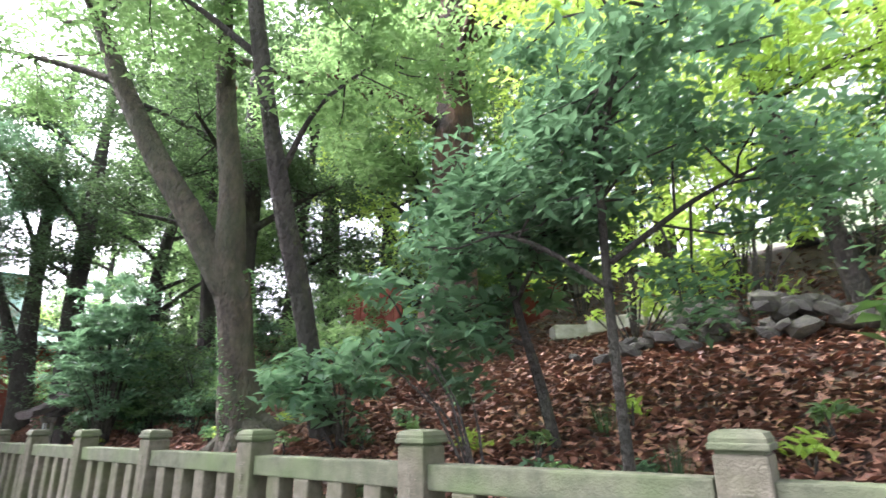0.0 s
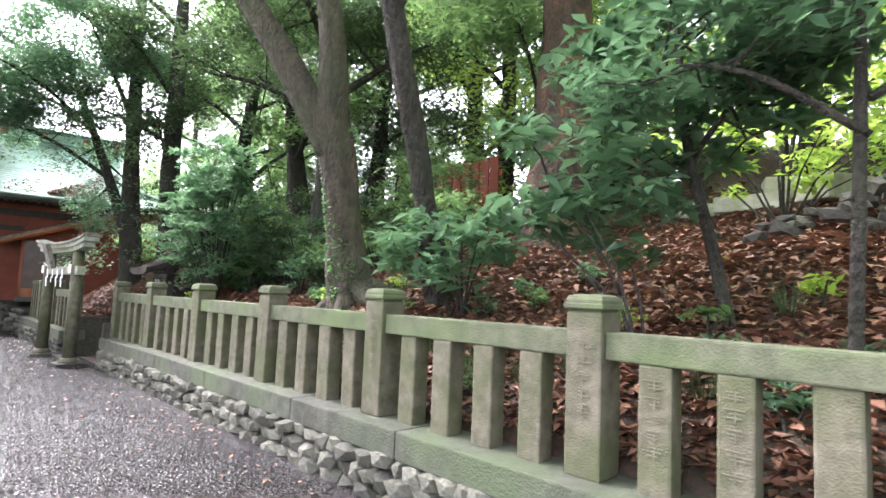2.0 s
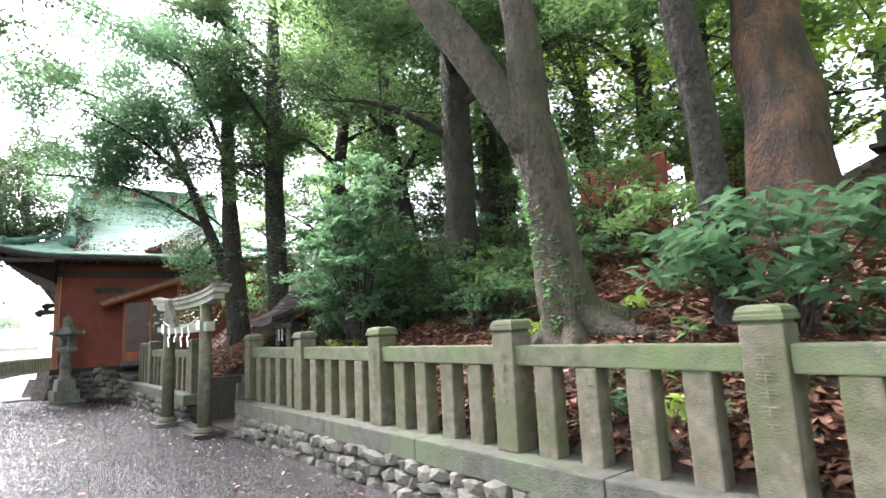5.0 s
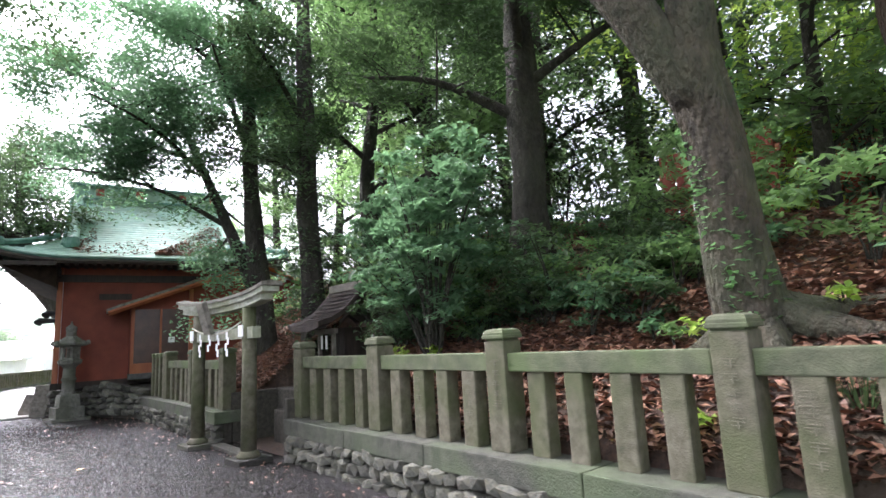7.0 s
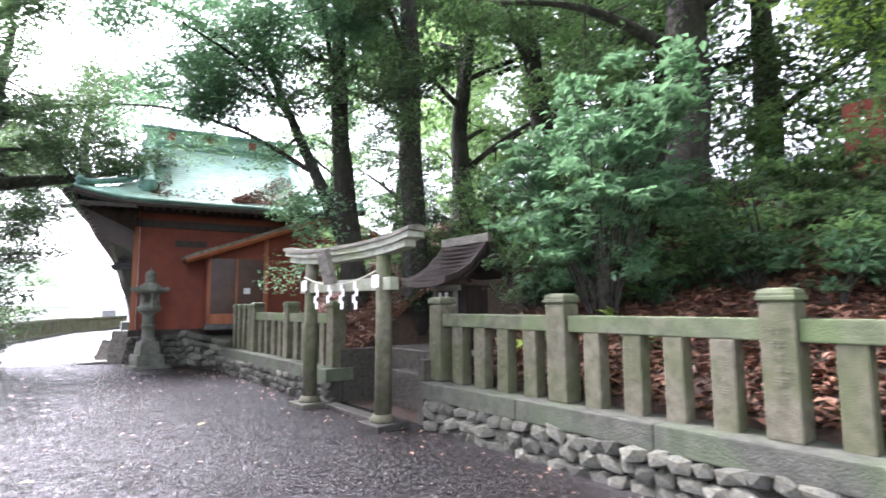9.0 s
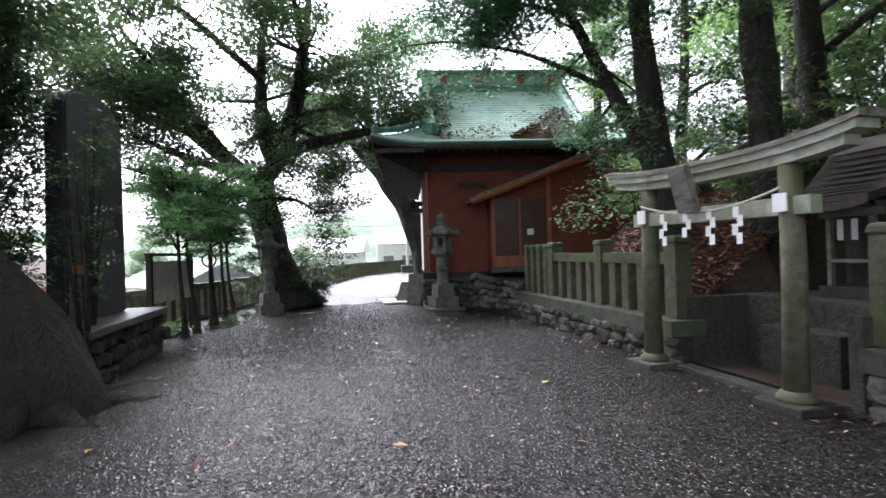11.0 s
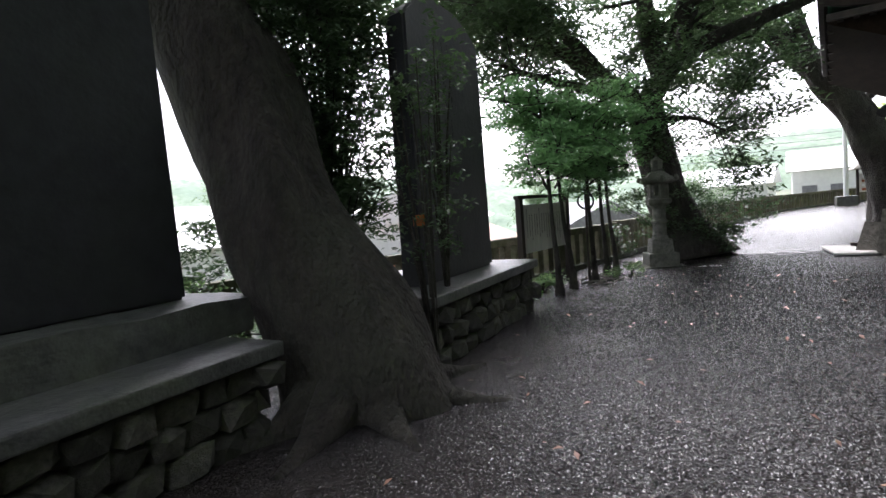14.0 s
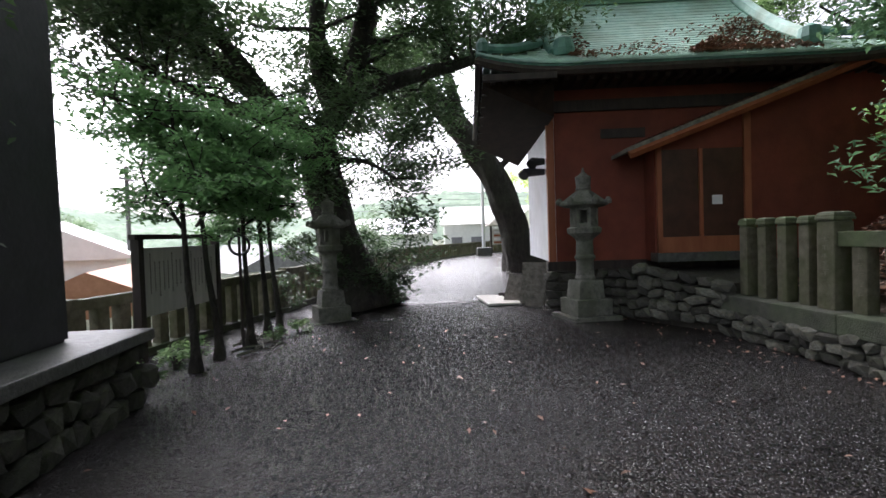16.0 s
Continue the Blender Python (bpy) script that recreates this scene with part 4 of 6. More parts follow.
def leaning_boards():
    t = thing("leaning_board", (-23.75, 0.55, -0.15), "grey weathered boards leaning on the hall's corner", "board")
    for k, (x, y, w) in enumerate(((0.0, 0.12, 0.5), (0.35, 0.2, 0.35), (-0.5, 0.15, 0.4))):
        bm = boxed(-w / 2, w / 2, -0.02, 0.02, 0, 0.85 - 0.12 * k, bevel=0.004)
        bmesh.ops.transform(bm, matrix=pose(x, y - 0.15 * k, 0.02, -20 - 4 * k, 3 * k, 60), verts=bm.verts)
        part("board", bm, M_GREYWOOD, t)
    t = thing("flat_slab", (-24.6, 0.15, -0.16), "pale flat board lying on the gravel", "board")
    part("board", boxed(-0.75, 0.75, -0.34, 0.34, 0.02, 0.06, bevel=0.006), M_BOARD, t)
    for k in range(5):
        t2 = thing("timber_offcut", (-23.9 - 0.3 * k, 0.75 - 0.03 * k, -0.12), "dark timber offcut lying by the hall wall", "timber", "offcuts by the hall", turn=20 * k)
        part("timber", boxed(-0.35, 0.35, -0.05, 0.05, 0.0, 0.09, bevel=0.008), M_DARKWOOD, t2)


leaning_boards()


# ---- memorial stones on the valley side ----
def glyph_bars(bm, cx, z, size, seed, y):
    """Plain bars of the size of a carved character that cannot be read."""
    r = random.Random(seed)
    for k in range(3):
        zz = z - size * (0.2 + 0.3 * k)
        w = size * r.uniform(0.25, 0.45)
        box(bm, cx - w, cx + w, y - 0.004, y + 0.003, zz - size * 0.045, zz + size * 0.045)
    for k in (-1, 1):
        xx = cx + k * size * r.uniform(0.08, 0.25)
        box(bm, xx - size * 0.045, xx + size * 0.045, y - 0.004, y + 0.003, z - size * 0.9, z - size * 0.1)


def stele(name, at, half, height, thick, label, letters):
    t = thing(name, at, label, "memorial stone")
    bm = bmesh.new()
    out = []
    n = 22
    for i in range(n + 1):
        u = -1 + 2 * i / n
        out.append((half * 0.94 * u, height - 0.33 * abs(u) ** 2.6 + 0.03 * noise.noise(Vector((u * 3, 1, 0)))))
    outline = [(-half, 0)] + [(-half * (1 - 0.06 * k / 6) + 0.015 * noise.noise(Vector((k, 5, 0))), height * 0.88 * k / 6) for k in range(1, 6)] + out + [(half * (1 - 0.06 * k / 6) + 0.015 * noise.noise(Vector((k, 9, 0))), height * 0.88 * k / 6) for k in range(5, 0, -1)] + [(half, 0)]
    fr = [bm.verts.new((x, thick / 2, z)) for x, z in outline]
    bk = [bm.verts.new((x * 0.98, -thick / 2, z * 0.99)) for x, z in outline]
    bm.faces.new(fr); bm.faces.new(list(reversed(bk)))
    for i in range(len(fr)):
        j = (i + 1) % len(fr)
        bm.faces.new((fr[j], fr[i], bk[i], bk[j]))
    bmesh.ops.recalc_face_normals(bm, faces=bm.faces)
    bmesh.ops.bevel(bm, geom=[e for e in bm.edges if len(e.link_faces) == 2 and e.calc_face_angle(0) > 1.0], offset=0.03, segments=2, affect="EDGES")
    part("slab", bm, M_STELE, t, "dark slate slab with a rounded top")
    if letters:
        for k in range(6):
            bm = bmesh.new()
            glyph_bars(bm, 0.02, height - 0.42 - 0.44 * k, 0.36, 40 + k, thick / 2 + 0.002)
            part("carved_character", bm, M_IRON, t, "large carved character")
    return t


stele("memorial_stone", (-17.45, -5.0, 0.46), 1.0, 3.2, 0.26, "tall dark slate memorial stone with a carved column of characters", True)
stele("memorial_stone", (-13.35, -6.0, 0.70), 1.05, 4.4, 0.34, "huge plain dark slate memorial stone on a rough base", False)


def plinth(name, x0, x1, y0, y1, z1, label):
    t = thing(name, (x0, y1, 0), label, "plinth", kind="structure")
    part("core", boxed(0.06, x1 - x0 - 0.06, y0 - y1, -0.14, -0.4, z1 - 0.1), M_MORTAR_SHADE, t)
    part("coping", boxed(-0.05, x1 - x0 + 0.05, y0 - y1, 0.04, z1 - 0.11, z1, bevel=0.018), M_PLINTH, t, "smooth wet grey coping slab")
    # stones in the dark copy, which carries the canopy shade in its colour
    lay_stones(t, (x0, y1 - 0.12, 0), (x1, y1 - 0.12, 0), -0.3, z1 - 0.12, 0.26, kinds=DARK_STONES)
    lay_stones(t, (x0 + 0.1, y0, 0), (x0 + 0.1, y1 - 0.1, 0), -0.3, z1 - 0.12, 0.26, kinds=DARK_STONES)
    lay_stones(t, (x1 - 0.1, y0, 0), (x1 - 0.1, y1 - 0.1, 0), -0.3, z1 - 0.12, 0.26, kinds=DARK_STONES)


plinth("memorial_plinth", -18.98, -15.9, -6.1, -4.45, 0.46, "rubble plinth with a flat grey coping")
plinth("memorial_plinth", -14.38, -11.2, -7.0, -4.92, 0.41, "rubble plinth coloured dark for canopy shade, with a flat wet coping")


def base_rock():
    bm = boxed(-14.75 + 0.05, -12.0, -6.55, -5.45, 0.41, 0.70)
    bmesh.ops.subdivide_edges(bm, edges=bm.edges, cuts=5, use_grid_fill=True)
    for v in bm.verts:
        k = noise.noise_vector(v.co * 1.7) * 0.07
        v.co += Vector((k.x, k.y, k.z if v.co.z > 0.5 else 0))
    t = thing("base_rock", (0, 0, 0), "rough dark boulder under the huge memorial stone", "rock")
    part("boulder", bm, M_PLINTH, t)


base_rock()


# ---- notice board ----
def notice_board():
    a, b = Vector((-20.05, -5.0, -0.28)), Vector((-21.95, -4.72, -0.28))
    w = (b - a).length
    t = thing("notice_board", tuple(a), "weathered wooden notice board with faded writing on two posts", "notice board", turn=math.degrees(math.atan2(b.y - a.y, b.x - a.x)))
    for x in (0, w):
        part("post", boxed(x - 0.05, x + 0.05, -0.05, 0.05, 0, 1.68, bevel=0.006), M_DARKWOOD, t)
    part("top_rail", boxed(-0.1, w + 0.1, -0.045, 0.045, 1.62, 1.68, bevel=0.006), M_DARKWOOD, t)
    p = part("panel", boxed(0.055, w - 0.055, -0.025, 0.025, 0.70, 1.52, bevel=0.004), M_BOARD, t, "pale board with columns of faded writing")
    for k in range(17):
        bm = bmesh.new()
        x = 0.2 + k * (w - 0.4) / 16
        r = random.Random(k)
        z = 1.45 - (0.1 if k % 5 else 0)
        while z > 0.85 + r.uniform(0, 0.2):
            h = r.uniform(0.015, 0.03)
            box(bm, x - 0.010, x + 0.010, -0.0285, -0.0255, z - h, z)
            z -= h + 0.012
        bmesh.ops.transform(bm, matrix=Matrix.Diagonal((1, -1, 1, 1)), verts=bm.verts)
        bmesh.ops.reverse_faces(bm, faces=bm.faces)
        bm2 = bm.copy()
        bmesh.ops.transform(bm2, matrix=Matrix.Diagonal((1, -1, 1, 1)), verts=bm2.verts)
        bmesh.ops.reverse_faces(bm2, faces=bm2.faces)
        part("writing_column", bm, M_INK, p)
        part("writing_column", bm2, M_INK, p)


notice_board()


# ---- valley-side fence ----
def valley_fence():
    line = [(-9.0, -8.6), (-14.0, -7.7), (-20.2, -5.95), (-25.4, -4.4), (-31.0, -3.0), (-38.0, -1.6), (-46.0, 0.8), (-53.0, 4.2), (-58.0, 9.0)]
    for (ax, ay), (bx, by) in zip(line, line[1:]):
        ln = math.hypot(bx - ax, by - ay)
        ang = math.degrees(math.atan2(by - ay, bx - ax))
        z = min(path_height(ax, ay), path_height(bx, by)) - 0.02
        far = ax < -30
        t = thing("stone_fence", (ax, ay, z), "low pale stone picket fence along the valley edge", "fence", "valley fence", turn=ang)
        part("rail", boxed(0, ln, -0.09, 0.09, 0.80, 0.94, bevel=0.012), M_FENCE, t)
        part("kerb_block", boxed(0, ln, -0.15, 0.15, -0.3, 0.14, bevel=0.01), M_KERB, t)
        n = int(ln / 0.36)
        for k in range(n):
            child("picket", PICKETS[0], t, pose((k + 0.5) * ln / n, 0, 0.12) @ Matrix.Diagonal((1, 1, 0.98, 1)))
        for k in range(max(2, int(ln / 2.6))):
            p = child("post", POST, t, pose((k + 0.02) * ln / max(2, int(ln / 2.6)), 0, 0.0) @ Matrix.Diagonal((0.85, 0.85, 1.0, 1)))


valley_fence()


# ---- trees on the hill ----
def g(x, y):
    return ground_height(x, y) - 0.08


def hill_trees():
    tree("tree", (-6.88, 4.3, g(-6.88, 4.3)), [(-6.86, 4.34, 0.85, 0.5), (-6.87, 4.26, 1.35, 0.3), (-6.9, 4.12, 2.1, 0.245), (-6.94, 3.98, 3.0, 0.235), (-6.97, 3.86, 3.55, 0.25), (-7.02, 3.78, 3.85, 0.17)],
         [[(-6.95, 3.9, 3.2, 0.2), (-7.25, 3.5, 4.1, 0.19), (-7.7, 3.05, 5.1, 0.18), (-8.4, 2.55, 6.6, 0.16), (-9.1, 1.9, 8.6, 0.1), (-9.8, 1.2, 10.4, 0.05)],
          [(-6.95, 3.9, 3.2, 0.21), (-6.86, 3.75, 4.5, 0.185), (-7.05, 3.6, 6.0, 0.16), (-7.2, 3.4, 8.5, 0.12), (-7.2, 3.3, 11.0, 0.06)],
          [(-8.4, 2.55, 6.6, 0.07), (-9.6, 2.0, 7.2, 0.05), (-11.0, 1.2, 7.8, 0.025)],
          [(-7.05, 3.6, 6.4, 0.08), (-6.0, 2.8, 7.4, 0.06), (-5.0, 1.6, 8.2, 0.03)],
          [(-7.1, 3.5, 7.0, 0.08), (-8.0, 5.2, 8.0, 0.06), (-8.3, 6.8, 8.4, 0.03)]],
         M_BARK, M_LEAF, "forked grey-brown tree with roots spread behind the stone fence", 0.7, 150, 0.12, 1.5, 14, bare=0.72)
    tree("tree", (-5.3, 4.4, g(-5.3, 4.4)), [(-5.3, 4.45, 1.1, 0.19), (-5.2, 4.0, 2.3, 0.125), (-5.08, 3.5, 3.6, 0.115), (-5.0, 3.1, 4.8, 0.1), (-4.95, 2.7, 6.4, 0.08), (-5.0, 2.5, 8.8, 0.05)],
         [[(-5.05, 3.3, 4.2, 0.045), (-4.5, 3.4, 5.0, 0.03), (-3.8, 3.8, 5.6, 0.012)], [(-5.0, 2.9, 5.6, 0.05), (-5.7, 2.3, 6.4, 0.03), (-6.3, 1.7, 6.9, 0.015)], [(-5.0, 2.6, 7.0, 0.05), (-4.8, 3.6, 7.8, 0.03), (-4.5, 4.6, 8.4, 0.015)]],
         M_BARK_DARK, M_LEAF, "slender dark tree leaning over the fallen leaves", 0.6, 120, 0.12, 1.0, 9, bare=0.6)
    tree("tree", (-5.4, 6.9, g(-5.4, 6.9)), [(-5.4, 6.9, 1.9, 0.62), (-5.48, 7.0, 2.8, 0.48), (-5.65, 7.4, 4.2, 0.44), (-5.8, 7.7, 6.5, 0.4), (-5.9, 7.9, 9.5, 0.32), (-5.9, 8.0, 13.0, 0.14)],
         [[(-5.8, 7.6, 7.0, 0.12), (-7.0, 6.4, 8.0, 0.08), (-8.2, 5.6, 8.4, 0.03)], [(-5.8, 7.6, 7.8, 0.12), (-4.2, 6.4, 8.6, 0.08), (-3.0, 5.2, 9.0, 0.03)], [(-5.85, 7.8, 9.0, 0.12), (-4.3, 8.6, 10.0, 0.08), (-3.2, 9.4, 10.2, 0.03)]],
         M_BARK_RED, M_LEAF, "stout tree with peeling reddish bark on the slope", 0.8, 70, 0.14, 1.5, 9, bare=0.55)
    tree("tree", (-15.6, 4.75, g(-15.6, 4.75)), [(-15.6, 4.75, 0.6, 0.36), (-15.6, 4.7, 2.0, 0.24), (-15.64, 4.63, 3.8, 0.22), (-15.7, 4.6, 6.5, 0.19), (-15.7, 4.6, 10.0, 0.12), (-15.7, 4.6, 13.5, 0.04)],
         [[(-15.65, 4.62, 5.0, 0.06), (-16.4, 3.8, 5.6, 0.04), (-17.0, 3.1, 5.9, 0.015)], [(-15.7, 4.6, 6.2, 0.07), (-15.0, 3.6, 6.9, 0.045), (-14.4, 2.8, 7.2, 0.015)], [(-15.7, 4.6, 7.4, 0.07), (-16.6, 5.2, 8.1, 0.045), (-17.4, 5.6, 8.4, 0.015)], [(-15.7, 4.6, 8.2, 0.07), (-15.9, 3.4, 9.0, 0.045), (-16.0, 2.4, 9.4, 0.015)], [(-15.7, 4.6, 4.2, 0.05), (-15.1, 4.2, 4.9, 0.03), (-14.5, 3.9, 5.2, 0.012)]],
         M_BARK_DARK, M_LEAF_DARK, "straight dark tree wrapped in ivy behind the little shrine", 0.6, 120, 0.12, 1.0, 10, bare=0.4,
         extra=[(-15.6 + 0.3 * math.cos(k * 2.1), 4.55 + 0.3 * math.sin(k * 2.1), 1.4 + 0.32 * k) for k in range(9)])
    tree("sapling", (-1.22, 3.75, g(-1.22, 3.75)), [(-1.43, 3.78, 0.9, 0.042), (-1.38, 3.62, 1.6, 0.036), (-1.34, 3.5, 2.4, 0.032), (-1.3, 3.5, 3.8, 0.02)],
         [[(-1.3, 3.5, 2.3, 0.025), (-1.8, 3.3, 2.7, 0.018), (-2.3, 3.3, 2.9, 0.008)], [(-1.3, 3.5, 2.5, 0.025), (-0.8, 3.8, 2.9, 0.018), (-0.3, 3.9, 3.1, 0.008)], [(-1.3, 3.5, 2.9, 0.02), (-1.6, 4.0, 3.4, 0.015), (-2.0, 4.4, 3.7, 0.008)], [(-1.3, 3.5, 3.2, 0.02), (-1.0, 3.1, 3.6, 0.012), (-0.9, 2.9, 4.0, 0.008)]],
         M_BARK_DARK, M_LEAF_BLUE, "thin dark sapling with spreading leafy twigs", 0.36, 75, 0.11, 0.75, 11, category="sapling")
    tree("sapling", (-2.2, 4.3, g(-2.2, 4.3)), [(-2.2, 4.3, 1.1, 0.05), (-2.3, 4.2, 1.8, 0.045), (-2.45, 4.1, 2.6, 0.035), (-2.5, 4.0, 3.6, 0.02)],
         [[(-2.4, 4.15, 2.1, 0.025), (-2.9, 3.9, 2.3, 0.018), (-3.4, 3.7, 2.35, 0.008)], [(-2.4, 4.1, 2.5, 0.025), (-2.0, 3.8, 2.8, 0.018), (-1.7, 3.5, 3.0, 0.008)], [(-2.5, 4.0, 2.9, 0.02), (-3.0, 4.2, 3.3, 0.015), (-3.5, 4.4, 3.5, 0.008)]],
         M_BARK_DARK, M_LEAF_BLUE, "thin sapling with broad fresh leaves above brown leaves", 0.3, 26, 0.2, 0.6, 8, category="sapling")
    tree("tree", (0.0, 8.2, g(0.0, 8.2)), [(0.05, 8.2, 2.5, 0.16), (-0.1, 8.2, 3.8, 0.12), (-0.5, 8.1, 5.5, 0.11), (-1.0, 8.0, 8.0, 0.09), (-1.2, 8, 10.5, 0.04)],
         [[(-0.7, 8.1, 6.4, 0.05), (0.2, 7.0, 6.8, 0.03), (1.0, 6.2, 7.0, 0.015)], [(-0.9, 8, 7.2, 0.05), (-2.0, 7.0, 7.6, 0.03), (-2.8, 6.4, 7.8, 0.015)], [(-0.6, 8, 5.6, 0.05), (0.4, 8.0, 5.9, 0.03), (1.4, 8, 6.0, 0.015)]],
         M_BARK_DARK, M_LEAF_BRIGHT_SUNLIT, "slim dark tree with light green leaves on the slope", 0.7, 130, 0.13, 1.2, 9)
    tree("tree", (-10.9, 6.4, g(-10.9, 6.4)), [(-10.9, 6.4, 1.9, 0.42), (-10.9, 6.35, 3.4, 0.3), (-10.8, 6.3, 6.0, 0.26), (-10.8, 6.2, 10.0, 0.14)],
         [[(-10.8, 6.3, 5.0, 0.1), (-11.8, 5.2, 5.8, 0.06), (-12.8, 4.4, 6.1, 0.03)], [(-10.8, 6.3, 6.2, 0.1), (-9.8, 5.0, 6.8, 0.06), (-9.0, 4.0, 7.0, 0.03)], [(-10.8, 6.3, 7.4, 0.1), (-11.6, 4.6, 8.2, 0.06), (-12.2, 3.2, 8.6, 0.03)], [(-10.8, 6.3, 5.6, 0.1), (-9.6, 6.8, 6.2, 0.06), (-8.6, 7.0, 6.4, 0.03)]],
         M_BARK_DARK, M_LEAF_DARK, "dark straight tree on the wooded slope", 0.75, 170, 0.13, 1.4, 10)
    tree("tree", (-17.5, 4.4, 0.2), [(-17.4, 4.4, 0.1, 0.45), (-17.5, 4.4, 1.4, 0.3), (-17.78, 4.36, 3.1, 0.24), (-18.15, 4.3, 5.5, 0.19), (-18.1, 4.2, 9.5, 0.11), (-18.0, 4.1, 13.0, 0.05)],
         [[(-17.7, 4.38, 2.5, 0.18), (-18.5, 3.95, 4.2, 0.14), (-19.3, 3.4, 6.2, 0.1), (-20.0, 2.6, 8.5, 0.04)], [(-18.15, 4.3, 6.0, 0.08), (-17.0, 3.4, 7.0, 0.05), (-15.8, 2.6, 7.6, 0.02)], [(-18.1, 4.2, 7.0, 0.08), (-19.4, 4.8, 8.0, 0.05), (-20.6, 5.2, 8.6, 0.02)], [(-19.3, 3.4, 6.2, 0.06), (-20.3, 2.0, 6.9, 0.04), (-21.0, 0.8, 7.3, 0.02)],
          [(-18.6, 3.9, 4.4, 0.07), (-19.6, 2.6, 5.4, 0.05), (-20.4, 1.2, 5.9, 0.03), (-21.0, 0.2, 6.0, 0.015)], [(-19.6, 3.1, 7.2, 0.06), (-20.6, 1.2, 8.4, 0.045), (-21.4, -0.6, 9.0, 0.015)], [(-18.15, 4.25, 7.8, 0.07), (-18.0, 2.6, 8.8, 0.05), (-18.0, 0.8, 9.3, 0.02)], [(-18.1, 4.2, 9.0, 0.06), (-19.6, 2.8, 10.2, 0.04), (-21.0, 1.6, 10.9, 0.015)], [(-19.0, 3.6, 5.6, 0.06), (-18.6, 2.2, 6.6, 0.04), (-18.4, 0.8, 7.1, 0.015)]],
         M_BARK_DARK, M_LEAF_BLUE, "twin-stemmed dark tree rising beside the red hall", 0.75, 190, 0.13, 1.4, 13,
         extra=[(-18.3, 3.7, 3.0), (-18.0, 3.4, 2.3), (-17.6, 3.6, 3.5), (-18.7, 3.6, 3.7), (-17.5, 3.5, 2.9), (-19.0, 3.4, 3.5), (-18.4, 3.3, 1.9), (-18.1, 4.2, 8.0), (-18.3, 4.0, 9.0), (-17.8, 4.4, 10.0), (-18.2, 4.0, 11.0), (-18.9, 3.6, 7.4), (-19.6, 3.0, 7.6), (-17.0, 3.6, 8.2)])


hill_trees()


def roots():
    t = thing("tree_root", (-6.86, 4.3, 1.1), "spreading roots at the foot of the forked tree", "root")
    for k, (dx, dy) in enumerate(((1.0, -0.15), (0.75, 0.5), (-0.6, -0.35), (-0.8, 0.3), (0.35, -0.55))):
        pts = [(dx * s, dy * s, (ground_height(-6.86 + dx * s, 4.3 + dy * s) - 1.1) + 0.32 * (1 - s) ** 2 - 0.02) for s in (0.1, 0.4, 0.7, 1.0, 1.3)]
        part("root", tube(bmesh.new(), pts, [0.17, 0.14, 0.10, 0.07, 0.03], 10, 0.3), M_BARK, t, smooth=True)


roots()


def leaning_tree_roots():
    t = thing("tree_root", (-15.1, -4.75, -0.25), "thick dark roots at the foot of the leaning tree", "root")
    for dx, dy in ((1.0, 0.25), (0.55, 0.75), (-0.2, 0.95), (-0.85, 0.5), (0.95, -0.2)):
        pts = [(dx * s, dy * s, 0.42 * (1 - s) ** 2 - 0.03 * s) for s in (0.3, 0.55, 0.8, 1.05, 1.3)]
        part("root", tube(bmesh.new(), pts, [0.26, 0.2, 0.13, 0.08, 0.03], 10, 0.3), M_BARK_DARK, t, smooth=True)


leaning_tree_roots()
BACK = [(-17.2, 7.2, 11, 0.24, 0), (-14.9, 7.8, 11, 0.26, 0), (-13.0, 9.2, 12, 0.2, 2), (-19.8, 9.6, 12, 0.26, 0), (-12.2, 12.5, 13, 0.3, 0), (-9.0, 10.0, 12, 0.22, 2), (-7.4, 9.2, 10, 0.12, 0),
        (-2.6, 10.0, 11, 0.18, 1), (-4.4, 13.0, 13, 0.25, 1), (-0.6, 12.0, 12, 0.2, 1), (2.4, 9.0, 11, 0.2, 1), (3.6, 6.6, 9, 0.16, 0), (5.5, 11.0, 12, 0.2, 2), (-23.5, 12.5, 13, 0.28, 0),
        (-16.4, 13.5, 14, 0.3, 0), (-27.5, 12.0, 13, 0.28, 2), (-7.6, 16.0, 14, 0.3, 1), (1.5, 15.0, 13, 0.28, 1), (-20.5, 16.5, 14, 0.3, 2), (-32.0, 11.0, 12, 0.3, 0), (-11.0, 17.0, 14, 0.3, 2)]


def back_trees():
    for k, (x, y, h, r, m) in enumerate(BACK):
        # most trees at this end take the leaf colour brightened for sunlight
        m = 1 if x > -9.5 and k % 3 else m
        auto_tree("tree", x, y, h, r, M_BARK_DARK, (M_LEAF, M_LEAF_BRIGHT_SUNLIT, M_LEAF_DARK)[m], ("tall dark-trunked tree in the hillside wood", "tree up the slope with yellow-green leaves coloured as if sunlit", "deep green evergreen in the hillside wood")[m],
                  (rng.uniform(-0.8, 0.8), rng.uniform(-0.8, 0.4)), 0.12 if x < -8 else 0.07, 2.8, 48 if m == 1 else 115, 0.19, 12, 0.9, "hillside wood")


back_trees()


# ---- shrubs ----
def shrub(name, at, tips, length, mat, label, per=26, radius=0.26, squash=0.5, width=0.45, category="shrub", stems=True, rise=0.6):
    t = thing(name, at, label, category)
    o = np.array(at, float)
    if stems:
        bm = bmesh.new()
        for q in tips[::4]:
            q = np.array(q, float) - o
            tube(bm, [(q[0] * 0.08, q[1] * 0.08, 0), q * [0.45, 0.45, rise], q], [0.018, 0.012, 0.005], 5)
        part("stem", bm, M_BARK_DARK, t)["kind"] = "stuff"
    leafy("foliage", at, tips, radius, per, length, mat, t, squash=squash, width=width, droop=0.35, flat=0.7)
    return t


